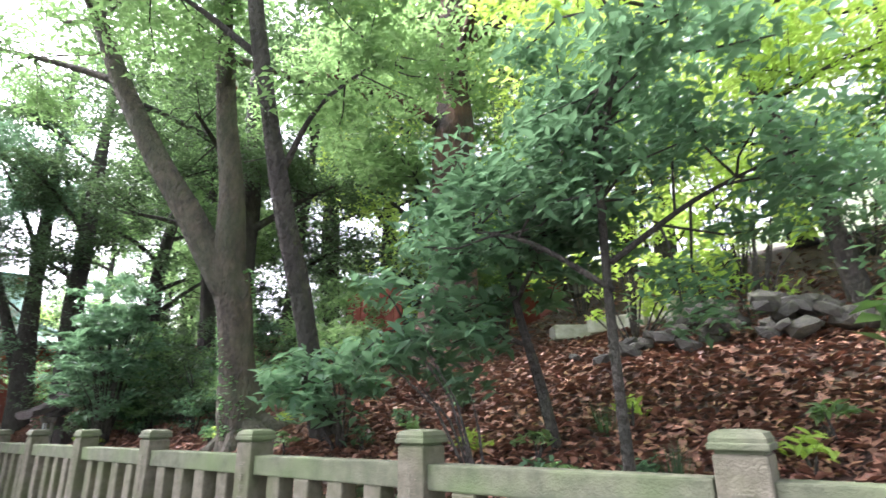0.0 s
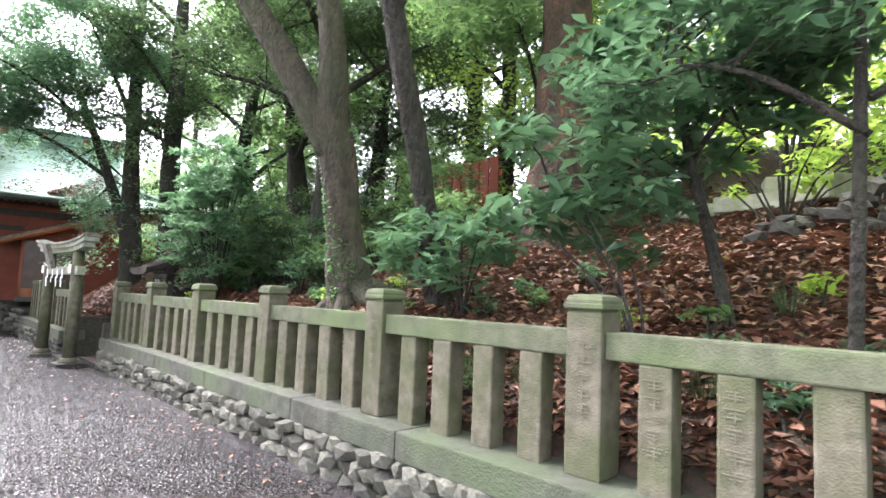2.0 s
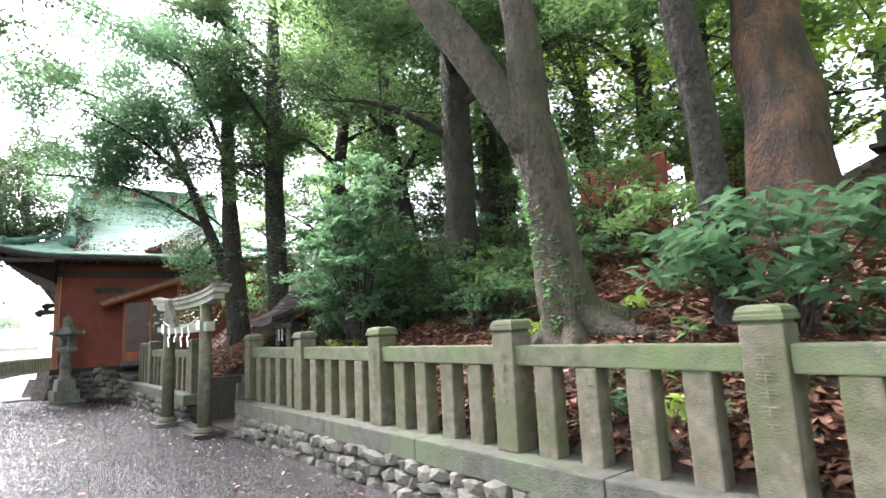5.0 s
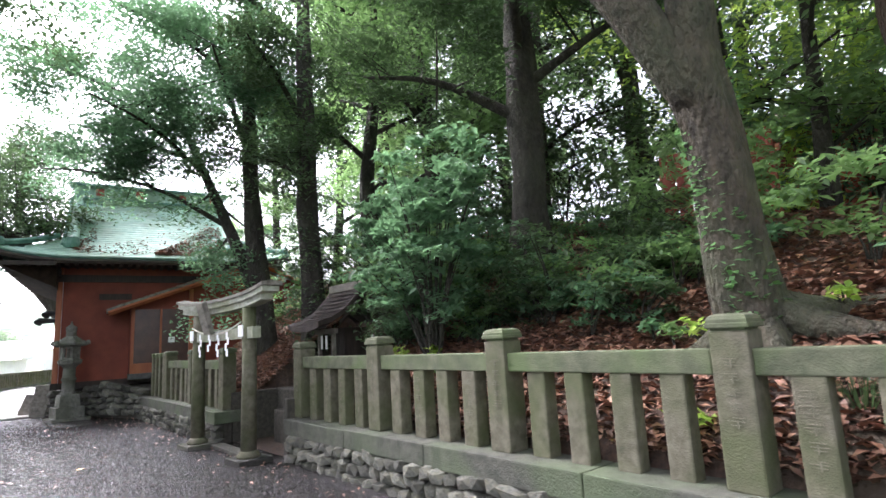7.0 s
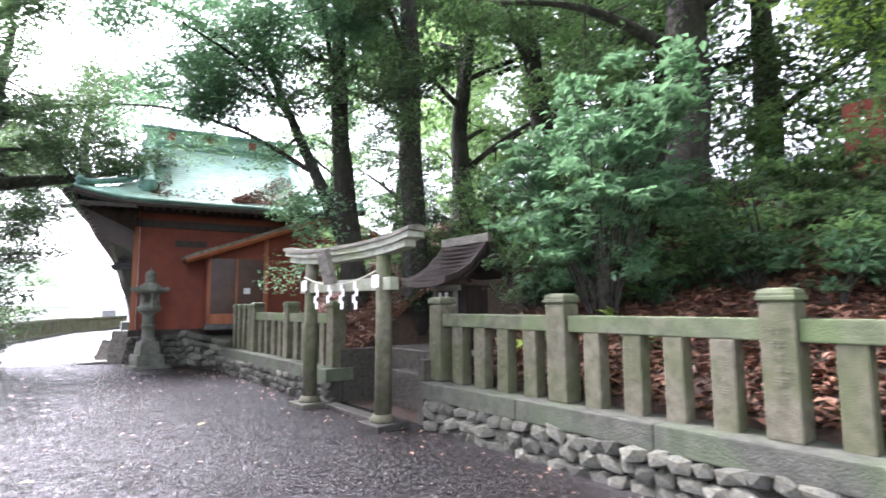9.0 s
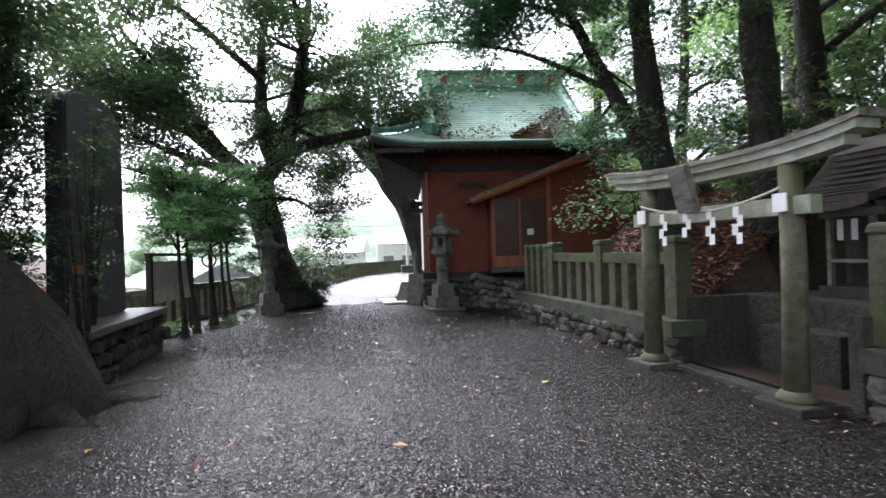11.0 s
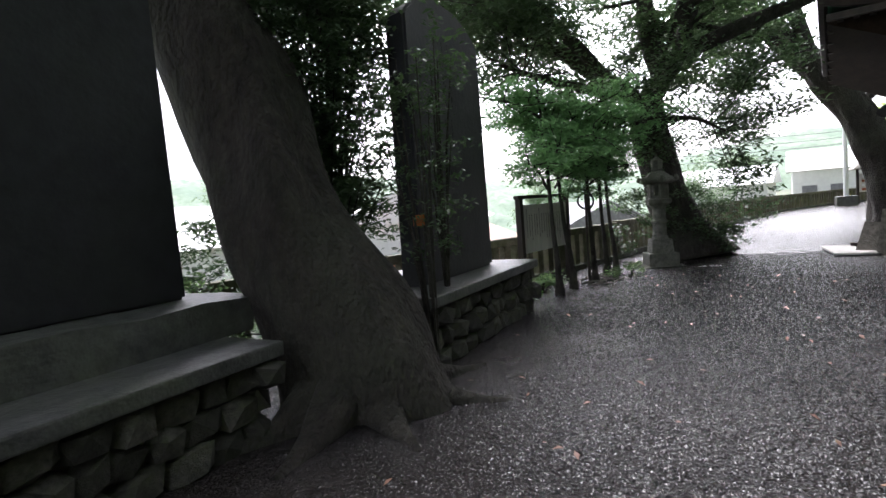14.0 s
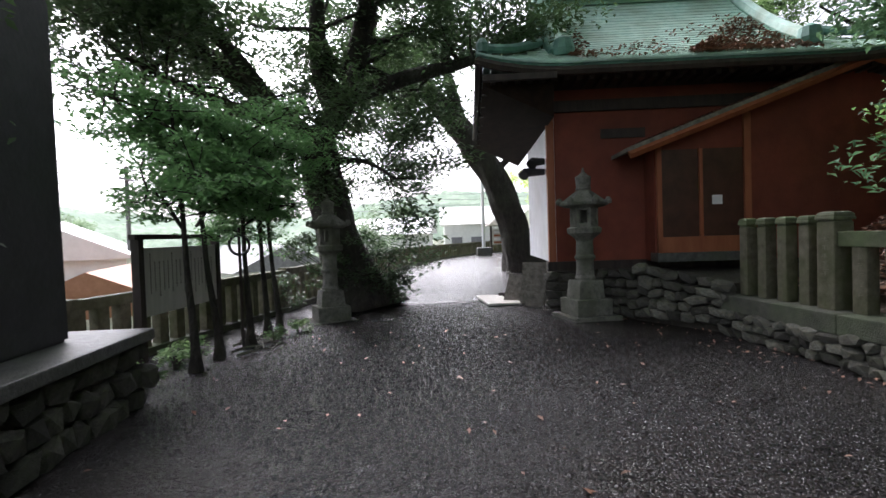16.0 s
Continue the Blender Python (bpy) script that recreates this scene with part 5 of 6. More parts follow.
def tips(c, spread, n, seed):
    r = np.random.default_rng(seed)
    d = r.normal(0, 1, (n, 3))
    d /= np.linalg.norm(d, axis=1)[:, None]
    return np.array(c) + d * np.array(spread) * (r.uniform(0.25, 1, (n, 1)) ** 0.5)


def shrubs():
    shrub("shrub", (-4.8, 4.2, g(-4.8, 4.2)), tips((-4.75, 3.85, 1.85), (1.0, 0.45, 0.42), 34, 3), 0.19, M_LEAF_BLUE, "broad-leaved fresh green shrub leaning towards the fence", 20, 0.28)
    shrub("shrub", (-10.8, 4.0, g(-10.8, 4.0)), np.concatenate([tips((-10.75, 3.8, 2.5), (1.35, 0.85, 1.0), 110, 4), tips((-10.2, 3.6, 3.5), (0.9, 0.6, 0.5), 26, 41), tips((-11.8, 3.9, 3.1), (0.6, 0.6, 0.7), 22, 42)]), 0.13, M_LEAF_BLUE, "dense blue-green shrub overhanging the stone fence", 42, 0.25, squash=0.35)
    shrub("shrub", (-9.4, 4.9, g(-9.4, 4.9)), tips((-9.4, 4.8, 2.2), (1.0, 0.6, 0.6), 30, 5), 0.12, M_LEAF_DARK, "straggling dark shrub on the brown slope", 22, 0.26)
    shrub("shrub", (-2.6, 3.8, g(-2.6, 3.8)), tips((-3.0, 3.65, 2.0), (0.75, 0.35, 0.35), 20, 6), 0.18, M_LEAF_BLUE, "young broad-leaved shrub with drooping leaves", 18, 0.26)
    shrub("shrub", (0.6, 4.6, g(0.6, 4.6)), tips((0.55, 4.5, 2.05), (0.6, 0.4, 0.35), 16, 8), 0.24, M_LEAF, "large-leaved light green shrub by a stone heap", 16, 0.3)
    shrub("shrub", (-15.9, 5.4, g(-15.9, 5.4)), tips((-15.9, 5.2, 2.6), (0.9, 0.7, 0.9), 40, 9), 0.13, M_LEAF_DARK, "dark evergreen shrub behind the little shrine", 40, 0.3)
    shrub("shrub", (-12.2, 6.5, g(-12.2, 6.5)), tips((-12.3, 6.4, 3.2), (1.4, 0.9, 0.8), 44, 10), 0.12, M_LEAF_DARK, "tangled dark shrub high on the slope", 34, 0.3)
    shrub("shrub", (-8.2, 7.0, g(-8.2, 7.0)), tips((-8.2, 6.9, 3.3), (1.5, 0.8, 0.9), 46, 11), 0.13, M_LEAF, "leafy undergrowth shrub on the slope", 34, 0.32)
    shrub("shrub", (-2.6, 7.6, g(-2.6, 7.6)), tips((-2.6, 7.4, 3.7), (1.6, 0.8, 1.0), 46, 12), 0.14, M_LEAF_BRIGHT_SUNLIT, "bright green undergrowth shrub on the slope", 34, 0.32)
    shrub("shrub", (1.9, 7.0, g(1.9, 7.0)), tips((1.8, 6.8, 3.4), (1.4, 0.8, 0.9), 40, 13), 0.14, M_LEAF, "undergrowth shrub behind the stone heap", 34, 0.32)
    shrub("shrub", (-6.3, 5.6, g(-6.3, 5.6)), tips((-6.4, 5.5, 2.4), (0.8, 0.5, 0.5), 20, 14), 0.14, M_LEAF, "small shrub among fallen leaves on the slope", 24, 0.28)
    for k in range(30):
        x, y = 5.0 - 0.85 * k + rng.uniform(-0.5, 0.5), rng.uniform(7.6, 11.0)
        z = g(x, y)
        m = (M_LEAF, M_LEAF_BRIGHT_SUNLIT, M_LEAF_BRIGHT_SUNLIT, M_LEAF_BLUE)[int(rng.integers(0, 4))] if x > -9 else (M_LEAF, M_LEAF_DARK)[int(rng.integers(0, 2))]
        if -6.6 < x < -2.6:
            continue
        rise = 1.6 if x > -8 else 1.1
        shrub("shrub", (x, y, z), tips((x, y, z + rise), (1.2, 1.0, rise * 0.9), 44 if x > -8 else 36, 200 + k), 0.16, m, "leafy undergrowth bush in the hillside wood", 24, 0.36)
    for k, (x, y) in enumerate(((-15.2, 6.2), (-16.6, 5.4), (-18.6, 6.0), (-19.8, 5.2), (-13.8, 6.0), (-11.9, 5.3), (-12.9, 5.6), (-14.7, 5.5), (-12.15, 4.3), (-12.3, 4.9), (-20.6, 7.4))):
        z = g(x, y)
        shrub("shrub", (x, y, z), tips((x, y, z + 0.9), (0.9, 0.7, 0.8), 40, 300 + k), 0.12, (M_LEAF_DARK, M_LEAF)[k % 2], "dark evergreen bush on the bank behind the gate", 34, 0.28)
    for k in range(64):
        x, y = rng.uniform(-12.6, -7.6), rng.uniform(4.3, 8.0)
        z = g(x, y)
        shrub("shrub", (x, y, z), tips((x, y, z + 0.42), (0.5, 0.4, 0.3), 16, 600 + k), 0.11, (M_LEAF_DARK, M_LEAF_BLUE, M_LEAF)[k % 3], "low green undergrowth on the leafy bank", 20, 0.2, squash=0.35)
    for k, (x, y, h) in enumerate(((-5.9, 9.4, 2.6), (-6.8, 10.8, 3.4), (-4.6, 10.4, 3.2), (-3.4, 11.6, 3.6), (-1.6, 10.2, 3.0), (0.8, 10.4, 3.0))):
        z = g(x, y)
        shrub("shrub", (x, y, z), tips((x, y, z + h), (1.2, 0.9, 1.5), 40, 500 + k), 0.16, M_LEAF_BRIGHT_SUNLIT, "yellow-green shrub high on the slope, coloured as if sunlit", 22, 0.36)
    for k in range(46):
        x, y = rng.uniform(-12.0, 4.5), 3.25 + abs(rng.normal(0, 0.9))
        z = g(x, y)
        m = (M_LEAF_BLUE, M_LEAF, M_LEAF_BRIGHT_SUNLIT)[int(rng.integers(0, 3))]
        shrub("seedling", (x, y, z), tips((x, y, z + 0.26), (0.13, 0.13, 0.08), 5, 100 + k), 0.11, m, "small green seedling among brown fallen leaves", 9, 0.11, category="seedling", stems=True)
    for k in range(22):
        x, y = rng.uniform(-7.5, 4.0), 3.5 + abs(rng.normal(0, 0.6))
        t = thing("grass_tuft", (x, y, g(x, y)), "dark green tuft of arching grass blades", "grass")
        n = 70
        a, w = rng.uniform(0, 6.28, n), rng.uniform(0.05, 0.26, n)
        b0 = np.stack([np.cos(a) * 0.04, np.sin(a) * 0.04, np.zeros(n)], 1)
        tip = np.stack([np.cos(a) * w, np.sin(a) * w, rng.uniform(0.2, 0.42, n)], 1)
        sd = np.stack([-np.sin(a), np.cos(a), np.zeros(n)], 1) * 0.007
        v = np.stack([b0 - sd, b0 + sd, tip], 1).reshape(-1, 3)
        part_mesh("grass_blade", arrays("grass_blade", v, np.arange(3 * n).reshape(-1, 3)), M_LEAF_DARK, t)["kind"] = "stuff"


shrubs()


# ---- trees on the valley side ----
def valley_trees():
    tree("tree", (-15.15, -4.75, -0.3), [(-15.15, -4.68, -0.6, 0.72), (-15.12, -4.82, 0.0, 0.63), (-15.15, -5.45, 1.4, 0.54), (-15.1, -6.0, 2.7, 0.50), (-14.9, -6.7, 4.4, 0.42), (-14.6, -7.3, 7.0, 0.3)],
         [[(-15.05, -6.2, 3.2, 0.26), (-15.8, -5.4, 4.8, 0.2), (-16.6, -4.2, 6.2, 0.13), (-17.4, -2.8, 7.0, 0.05)], [(-14.8, -6.9, 5.2, 0.2), (-13.4, -5.6, 6.6, 0.15), (-12.0, -3.6, 7.4, 0.06)], [(-14.7, -7.1, 6.0, 0.2), (-16.4, -7.4, 7.2, 0.14), (-18.4, -7.0, 8.0, 0.05)],
          # three high limbs added over the path to shade the gravel
          [(-14.7, -7.1, 6.4, 0.2), (-13.0, -4.2, 8.4, 0.13), (-11.0, -1.0, 9.4, 0.05)], [(-15.0, -6.3, 5.0, 0.18), (-16.2, -3.4, 7.6, 0.12), (-16.8, -0.4, 8.8, 0.05)], [(-14.6, -7.3, 7.0, 0.2), (-11.0, -6.0, 9.0, 0.12), (-8.0, -3.5, 10.0, 0.05)],
          [(-14.6, -7.3, 6.8, 0.2), (-13.0, -7.4, 8.2, 0.12), (-11.0, -6.4, 8.8, 0.05)], [(-15.0, -6.4, 3.8, 0.14), (-16.3, -6.6, 4.4, 0.1), (-17.6, -6.6, 4.6, 0.04)]],
         M_BARK_DARK, M_LEAF_DARK, "massive dark leaning tree between the memorial stones", 0.85, 330, 0.12, 1.7, 14, rough=0.3)
    tree("tree", (-25.3, -2.9, -0.3), [(-25.2, -2.8, -0.35, 0.95), (-25.3, -2.95, 0.35, 0.6), (-25.45, -3.2, 1.4, 0.45), (-25.6, -3.5, 2.7, 0.40), (-25.7, -3.6, 3.5, 0.42)],
         [[(-25.7, -3.6, 3.4, 0.32), (-25.6, -2.9, 4.5, 0.28), (-25.5, -2.4, 6.3, 0.22), (-25.2, -2.0, 9.0, 0.08)],
          [(-25.6, -3.2, 4.0, 0.24), (-25.7, -3.5, 5.4, 0.2), (-25.6, -3.4, 8.5, 0.08)],
          [(-25.6, -2.9, 4.4, 0.2), (-25.2, -1.6, 4.7, 0.16), (-24.6, -0.2, 4.9, 0.1), (-24.2, 0.8, 5.3, 0.04)],
          [(-25.7, -3.6, 3.3, 0.26), (-25.2, -4.8, 4.4, 0.2), (-24.4, -6.4, 5.6, 0.13), (-23.4, -8.0, 6.2, 0.05)],
          [(-25.5, -4.2, 3.9, 0.16), (-23.8, -5.2, 5.2, 0.12), (-21.6, -5.9, 6.2, 0.05)],
          [(-25.5, -2.5, 6.0, 0.14), (-23.6, -2.2, 7.0, 0.1), (-21.6, -2.4, 7.6, 0.04)],
          [(-25.5, -2.4, 6.4, 0.14), (-26.0, -0.6, 7.4, 0.1), (-26.4, 1.0, 7.8, 0.04)],
          [(-25.6, -3.9, 3.6, 0.14), (-23.8, -5.2, 3.9, 0.1), (-21.8, -5.8, 4.0, 0.03)],
          [(-24.4, -6.4, 5.6, 0.1), (-22.6, -6.4, 5.4, 0.07), (-20.8, -5.9, 5.1, 0.02)],
          [(-25.6, -3.4, 6.5, 0.12), (-24.2, -5.0, 7.6, 0.09), (-22.6, -6.6, 8.4, 0.03)],
          [(-25.4, -3.6, 2.9, 0.08), (-25.0, -2.6, 2.9, 0.05), (-24.8, -1.9, 2.5, 0.02)]],
         M_BARK_DARK, M_LEAF_DARK, "broad spreading tree arching over the path by a lantern", 0.74, 185, 0.14, 1.7, 18, rough=0.3, bare=0.38)
    tree("tree", (-34.0, 3.1, -0.3), [(-34.0, 3.15, -0.35, 0.85), (-34.0, 2.8, 1.4, 0.58), (-34.0, 2.2, 3.0, 0.52), (-33.9, 1.3, 4.6, 0.47), (-33.8, -0.2, 6.4, 0.38)],
         [[(-33.8, -0.2, 6.4, 0.36), (-33.4, -1.6, 7.8, 0.26), (-32.8, -3.4, 9.0, 0.1)], [(-33.9, 0.8, 5.4, 0.24), (-33.0, 0.2, 7.6, 0.18), (-32.0, 0.4, 10.0, 0.06)], [(-33.9, 0.6, 5.8, 0.14), (-32.4, -0.8, 6.2, 0.1), (-31.0, -1.8, 6.3, 0.04)], [(-34.0, 2.0, 3.6, 0.14), (-34.4, 3.6, 5.0, 0.1), (-34.6, 5.0, 5.8, 0.04)], [(-33.6, -0.6, 6.8, 0.14), (-34.6, -2.4, 7.0, 0.1), (-35.4, -4.0, 7.0, 0.04)], [(-33.8, 0.3, 5.6, 0.06), (-33.4, -1.2, 5.3, 0.04), (-33.0, -2.6, 4.6, 0.015)]],
         M_BARK_DARK, M_LEAF_DARK, "old leaning tree bending over the far path", 0.9, 175, 0.17, 1.9, 16, rough=0.3, bare=0.42)
    for k, (x, y, lx, ly) in enumerate(((-20.1, -4.42, -0.05, -0.1), (-20.75, -4.35, -0.1, -0.2), (-21.55, -4.15, -0.2, -0.1), (-22.2, -4.05, -0.15, -0.1), (-22.6, -3.95, -0.1, -0.15))):
        top = 2.5 + 0.2 * k % 0.5
        c = np.array((x + lx * 2, y + ly * 2, 2.5))
        limbs = []
        for j in range(6):
            a = j * 1.05 + k
            w = rng.uniform(0.6, 1.1)
            b0 = np.array((x + lx * 1.3, y + ly * 1.3, 1.5 + 0.22 * j))
            e = b0 + [math.cos(a) * w, math.sin(a) * w * 0.8, 0.35]
            limbs.append([(*b0, 0.022), (*((b0 + e) / 2 + [0, 0, 0.08]), 0.015), (*e, 0.006)])
        tree("sapling", (x, y, -0.3), [(x, y, -0.35, 0.10), (x, y, 0.05, 0.05), (x + lx * 0.6, y + ly * 0.6, 0.9, 0.034), (x + lx, y + ly, 1.8, 0.028), (x + lx * 2, y + ly * 2, 3.1, 0.015)], limbs,
             M_BARK_DARK, M_LEAF_FRESH, "slim maple sapling with fresh green layered leaves beside the notice board", 0.36, 60, 0.09, 0.55, 8, squash=0.3, category="sapling", group="saplings by the notice board")
    shrub("shrub", (-24.9, -2.7, -0.25), np.concatenate([tips((-24.9, -2.75, 0.7), (0.7, 0.9, 0.8), 50, 21), tips((-24.5, -3.9, 0.8), (0.5, 0.5, 0.9), 30, 22), tips((-24.7, -1.95, 0.25), (0.4, 0.3, 0.4), 18, 25)]), 0.10, M_LEAF_DARK, "ivy and bamboo grass round the foot of a tree", 36, 0.24)
    shrub("shrub", (-16.2, -5.9, -0.2), np.concatenate([tips((-16.0, -6.0, 2.7), (0.8, 0.55, 1.9), 120, 23), tips((-15.6, -6.6, 0.8), (0.7, 0.4, 0.9), 26, 24), tips((-15.95, -5.65, 2.9), (0.55, 0.35, 2.0), 80, 28), tips((-16.3, -5.5, 3.9), (0.7, 0.4, 0.8), 30, 29), tips((-16.1, -5.35, 2.3), (0.55, 0.35, 1.7), 70, 31), tips((-15.9, -5.7, 4.4), (0.8, 0.6, 1.0), 60, 32)]), 0.085, M_LEAF_DARK, "tall small-leaved shrub beside the memorial stone", 80, 0.28)
    shrub("sapling", (-16.55, -4.62, 0.46), tips((-16.7, -4.6, 2.0), (0.45, 0.2, 1.3), 44, 26), 0.07, M_LEAF_DARK, "thin sapling growing in front of the memorial stone", 22, 0.17, category="sapling")
    shrub("shrub", (-14.75, -6.9, -0.3), tips((-14.9, -7.0, 0.6), (0.45, 0.4, 0.6), 22, 27), 0.09, M_LEAF, "light green shrub behind the leaning tree", 26, 0.2)


valley_trees()


def trunk_ivy():
    t = thing("ivy", (-6.87, 4.24, 1.1), "ivy climbing the bark of the forked tree", "ivy")
    n = 1000
    a, u = rng.uniform(0, 6.28, n), rng.uniform(0, 1, n) ** 1.3
    keep = np.sin(a * 1.0 + 3 * u) < 0.35
    a, u = a[keep], u[keep]
    rad = 0.27 - 0.015 * u
    pts = np.stack([-0.08 * u + np.cos(a) * rad, -0.3 * u + np.sin(a) * rad, 0.15 + 2.3 * u], 1)
    part_mesh("ivy_leaf", leaves_mesh("ivy_leaf", pts, 0.07, 0.7), M_LEAF_FRESH, t)["kind"] = "stuff"


trunk_ivy()


def sapling_foot():
    for k, (x, y) in enumerate(((-20.35, -4.75), (-20.6, -4.85), (-20.9, -4.7), (-21.9, -3.9), (-22.5, -3.6), (-19.6, -4.8))):
        shrub("seedling", (x, y, -0.28), tips((x, y, -0.12), (0.22, 0.18, 0.1), 9, 400 + k), 0.08, M_LEAF, "low green plants at the foot of the saplings", 16, 0.13, category="seedling")
    for k in range(14):
        x, y = -21.4 + rng.normal(0, 0.5), -4.05 + rng.normal(0, 0.2)
        t = thing("fallen_stick", (x, y, path_height(x, y) + 0.03), "grey broken stick lying on the ground", "stick", "sticks by the saplings", turn=float(rng.uniform(0, 180)))
        part("stick", tube(bmesh.new(), [(-0.25, 0, 0), (0, 0.03, 0.02), (0.25, 0, 0.01)], [0.02, 0.018, 0.008], 6), M_GREYWOOD, t)
    for k, (x, y) in enumerate(((-13.6, -3.55), (-12.9, -1.2), (-14.2, 0.5), (-12.2, -3.2), (-9.0, 0.4))):
        t = thing("yellow_leaf", (x, y, path_height(x, y) + 0.03), "fallen yellow leaf on the gravel", "leaf", "yellow leaves", turn=60 * k)
        bm = bmesh.new()
        bm.faces.new([bm.verts.new(c) for c in ((-0.06, 0, 0), (-0.02, 0.03, 0.012), (0.06, 0, 0.004), (-0.02, -0.03, 0.01))])
        part("blade", bm, M_YELLOW, t)


M_YELLOW = material("yellow_leaf", (0.42, 0.25, 0.05), (0.55, 0.36, 0.08), 20, 0.6, 0)
sapling_foot()


def tagged_sapling():
    t = shrub("sapling", (-15.86, -4.42, -0.25), tips((-15.85, -4.5, 1.7), (0.4, 0.2, 1.1), 34, 33), 0.07, M_LEAF_DARK, "thin leafy sapling with an orange tag at the plinth", 20, 0.16, category="sapling")
    part("trunk", tube(bmesh.new(), [(0, 0, -0.1), (0.02, -0.06, 0.8), (0.0, -0.14, 1.6), (0.03, -0.18, 2.9)], [0.02, 0.016, 0.013, 0.006], 6), M_BARK_DARK, t)
    bm = boxed(-0.055, 0.055, -0.004, 0.004, -0.05, 0.05)
    bmesh.ops.transform(bm, matrix=pose(0.0, -0.085, 1.43, 0, 0, -40), verts=bm.verts)
    part("tag", bm, M_TAG, t, "small orange tag")


M_TAG = material("orange_tag", (0.42, 0.13, 0.03), (0.52, 0.18, 0.05), 20, 0.5, 0)
tagged_sapling()


def pole_hoop():
    t = thing("iron_hoop", (-21.35, -4.2, -0.27), "dark hoop tied to a stake among the saplings", "hoop")
    part("stake", tube(bmesh.new(), [(0, 0, -0.1), (0, 0, 1.75)], [0.025, 0.02], 8), M_DARKWOOD, t)
    ring = [(0.0 + 0.03 * math.cos(a), 0.14 * math.sin(a), 1.5 + 0.14 * math.cos(a)) for a in np.linspace(0, 2 * math.pi, 17)]
    part("hoop", tube(bmesh.new(), ring, [0.02] * 17, 6), M_IRON, t)


pole_hoop()


# ---- things on the slope ----
def slope_things():
    for k in range(70):
        x = -1.0 + rng.normal(0, 1.1)
        s = rng.uniform(0.14, 0.3)
        y = 6.9 + rng.normal(0, 0.25)
        lift = max(0, 0.55 - 0.35 * abs(x + 1.1)) * rng.uniform(0, 1)
        t = new("heap_stone", random.choice(DARK_STONES))
        t.matrix_basis = Matrix.Translation((x, y, ground_height(x, y) + 0.06 + lift)) @ Euler(rng.uniform(-0.5, 0.5, 3).tolist()).to_matrix().to_4x4() @ Matrix.Diagonal((s * 1.4, s, s * 0.8, 1))
        tagged(t, "dark field stone in a heap on the leafy slope", "stone", "stone heap")
    for k, (x, y) in enumerate(((-3.3, 9.0), (-2.7, 9.2), (-4.0, 8.9), (-2.2, 8.8))):
        t = thing("stone_slab", (x, y, ground_height(x, y)), "pale stone slab lying at the top of the slope", "stone slab", "pale slabs", turn=20 * k)
        part("slab", boxed(-0.5, 0.5, -0.25, 0.25, -0.05, 0.2 + 0.1 * (k % 2), bevel=0.03), M_TORII, t)
    x, y = -8.8, 15.0
    z = ground_height(x, y)
    t = thing("hill_hall", (x, y, z), "small red hall with a pale roof edge high on the hill", "shrine hall")
    part("body", boxed(-1.3, 1.3, -1.0, 1.0, -0.2, 2.6), M_RED, t)
    bm = bmesh.new()
    lathe(bm, [(2.4, 2.55), (2.3, 2.7), (0.3, 3.7)], 4, math.pi / 4)
    part("roof", bm, M_GREYWOOD, t)
    part("eave", boxed(-1.68, 1.68, -1.74, -1.66, 2.52, 2.66), M_PLASTER, t)
    x, y = -8.6, 8.3
    t = thing("red_fence_panel", (x, y, ground_height(x, y)), "weathered red board fence between the trees", "fence")
    for k in range(7):
        part("board", boxed(-0.9 + 0.26 * k, -0.68 + 0.26 * k, -0.02, 0.02, -0.1, 1.3), M_RED, t)
    part("rail", boxed(-0.95, 0.95, 0.022, 0.07, 0.9, 1.0), M_REDWOOD, t)
    t = thing("red_lantern", (-7.5, 3.8, 6.85), "small red and white thing caught in the tree fork", "lantern")
    part("ball", lathe(bmesh.new(), [(0.05, -0.14), (0.14, -0.08), (0.15, 0.04), (0.06, 0.14)], 12), M_CREST, t, smooth=True)
    part("band", lathe(bmesh.new(), [(0.155, -0.05), (0.16, 0.0), (0.155, 0.03)], 12), M_WHITE, t)


slope_things()


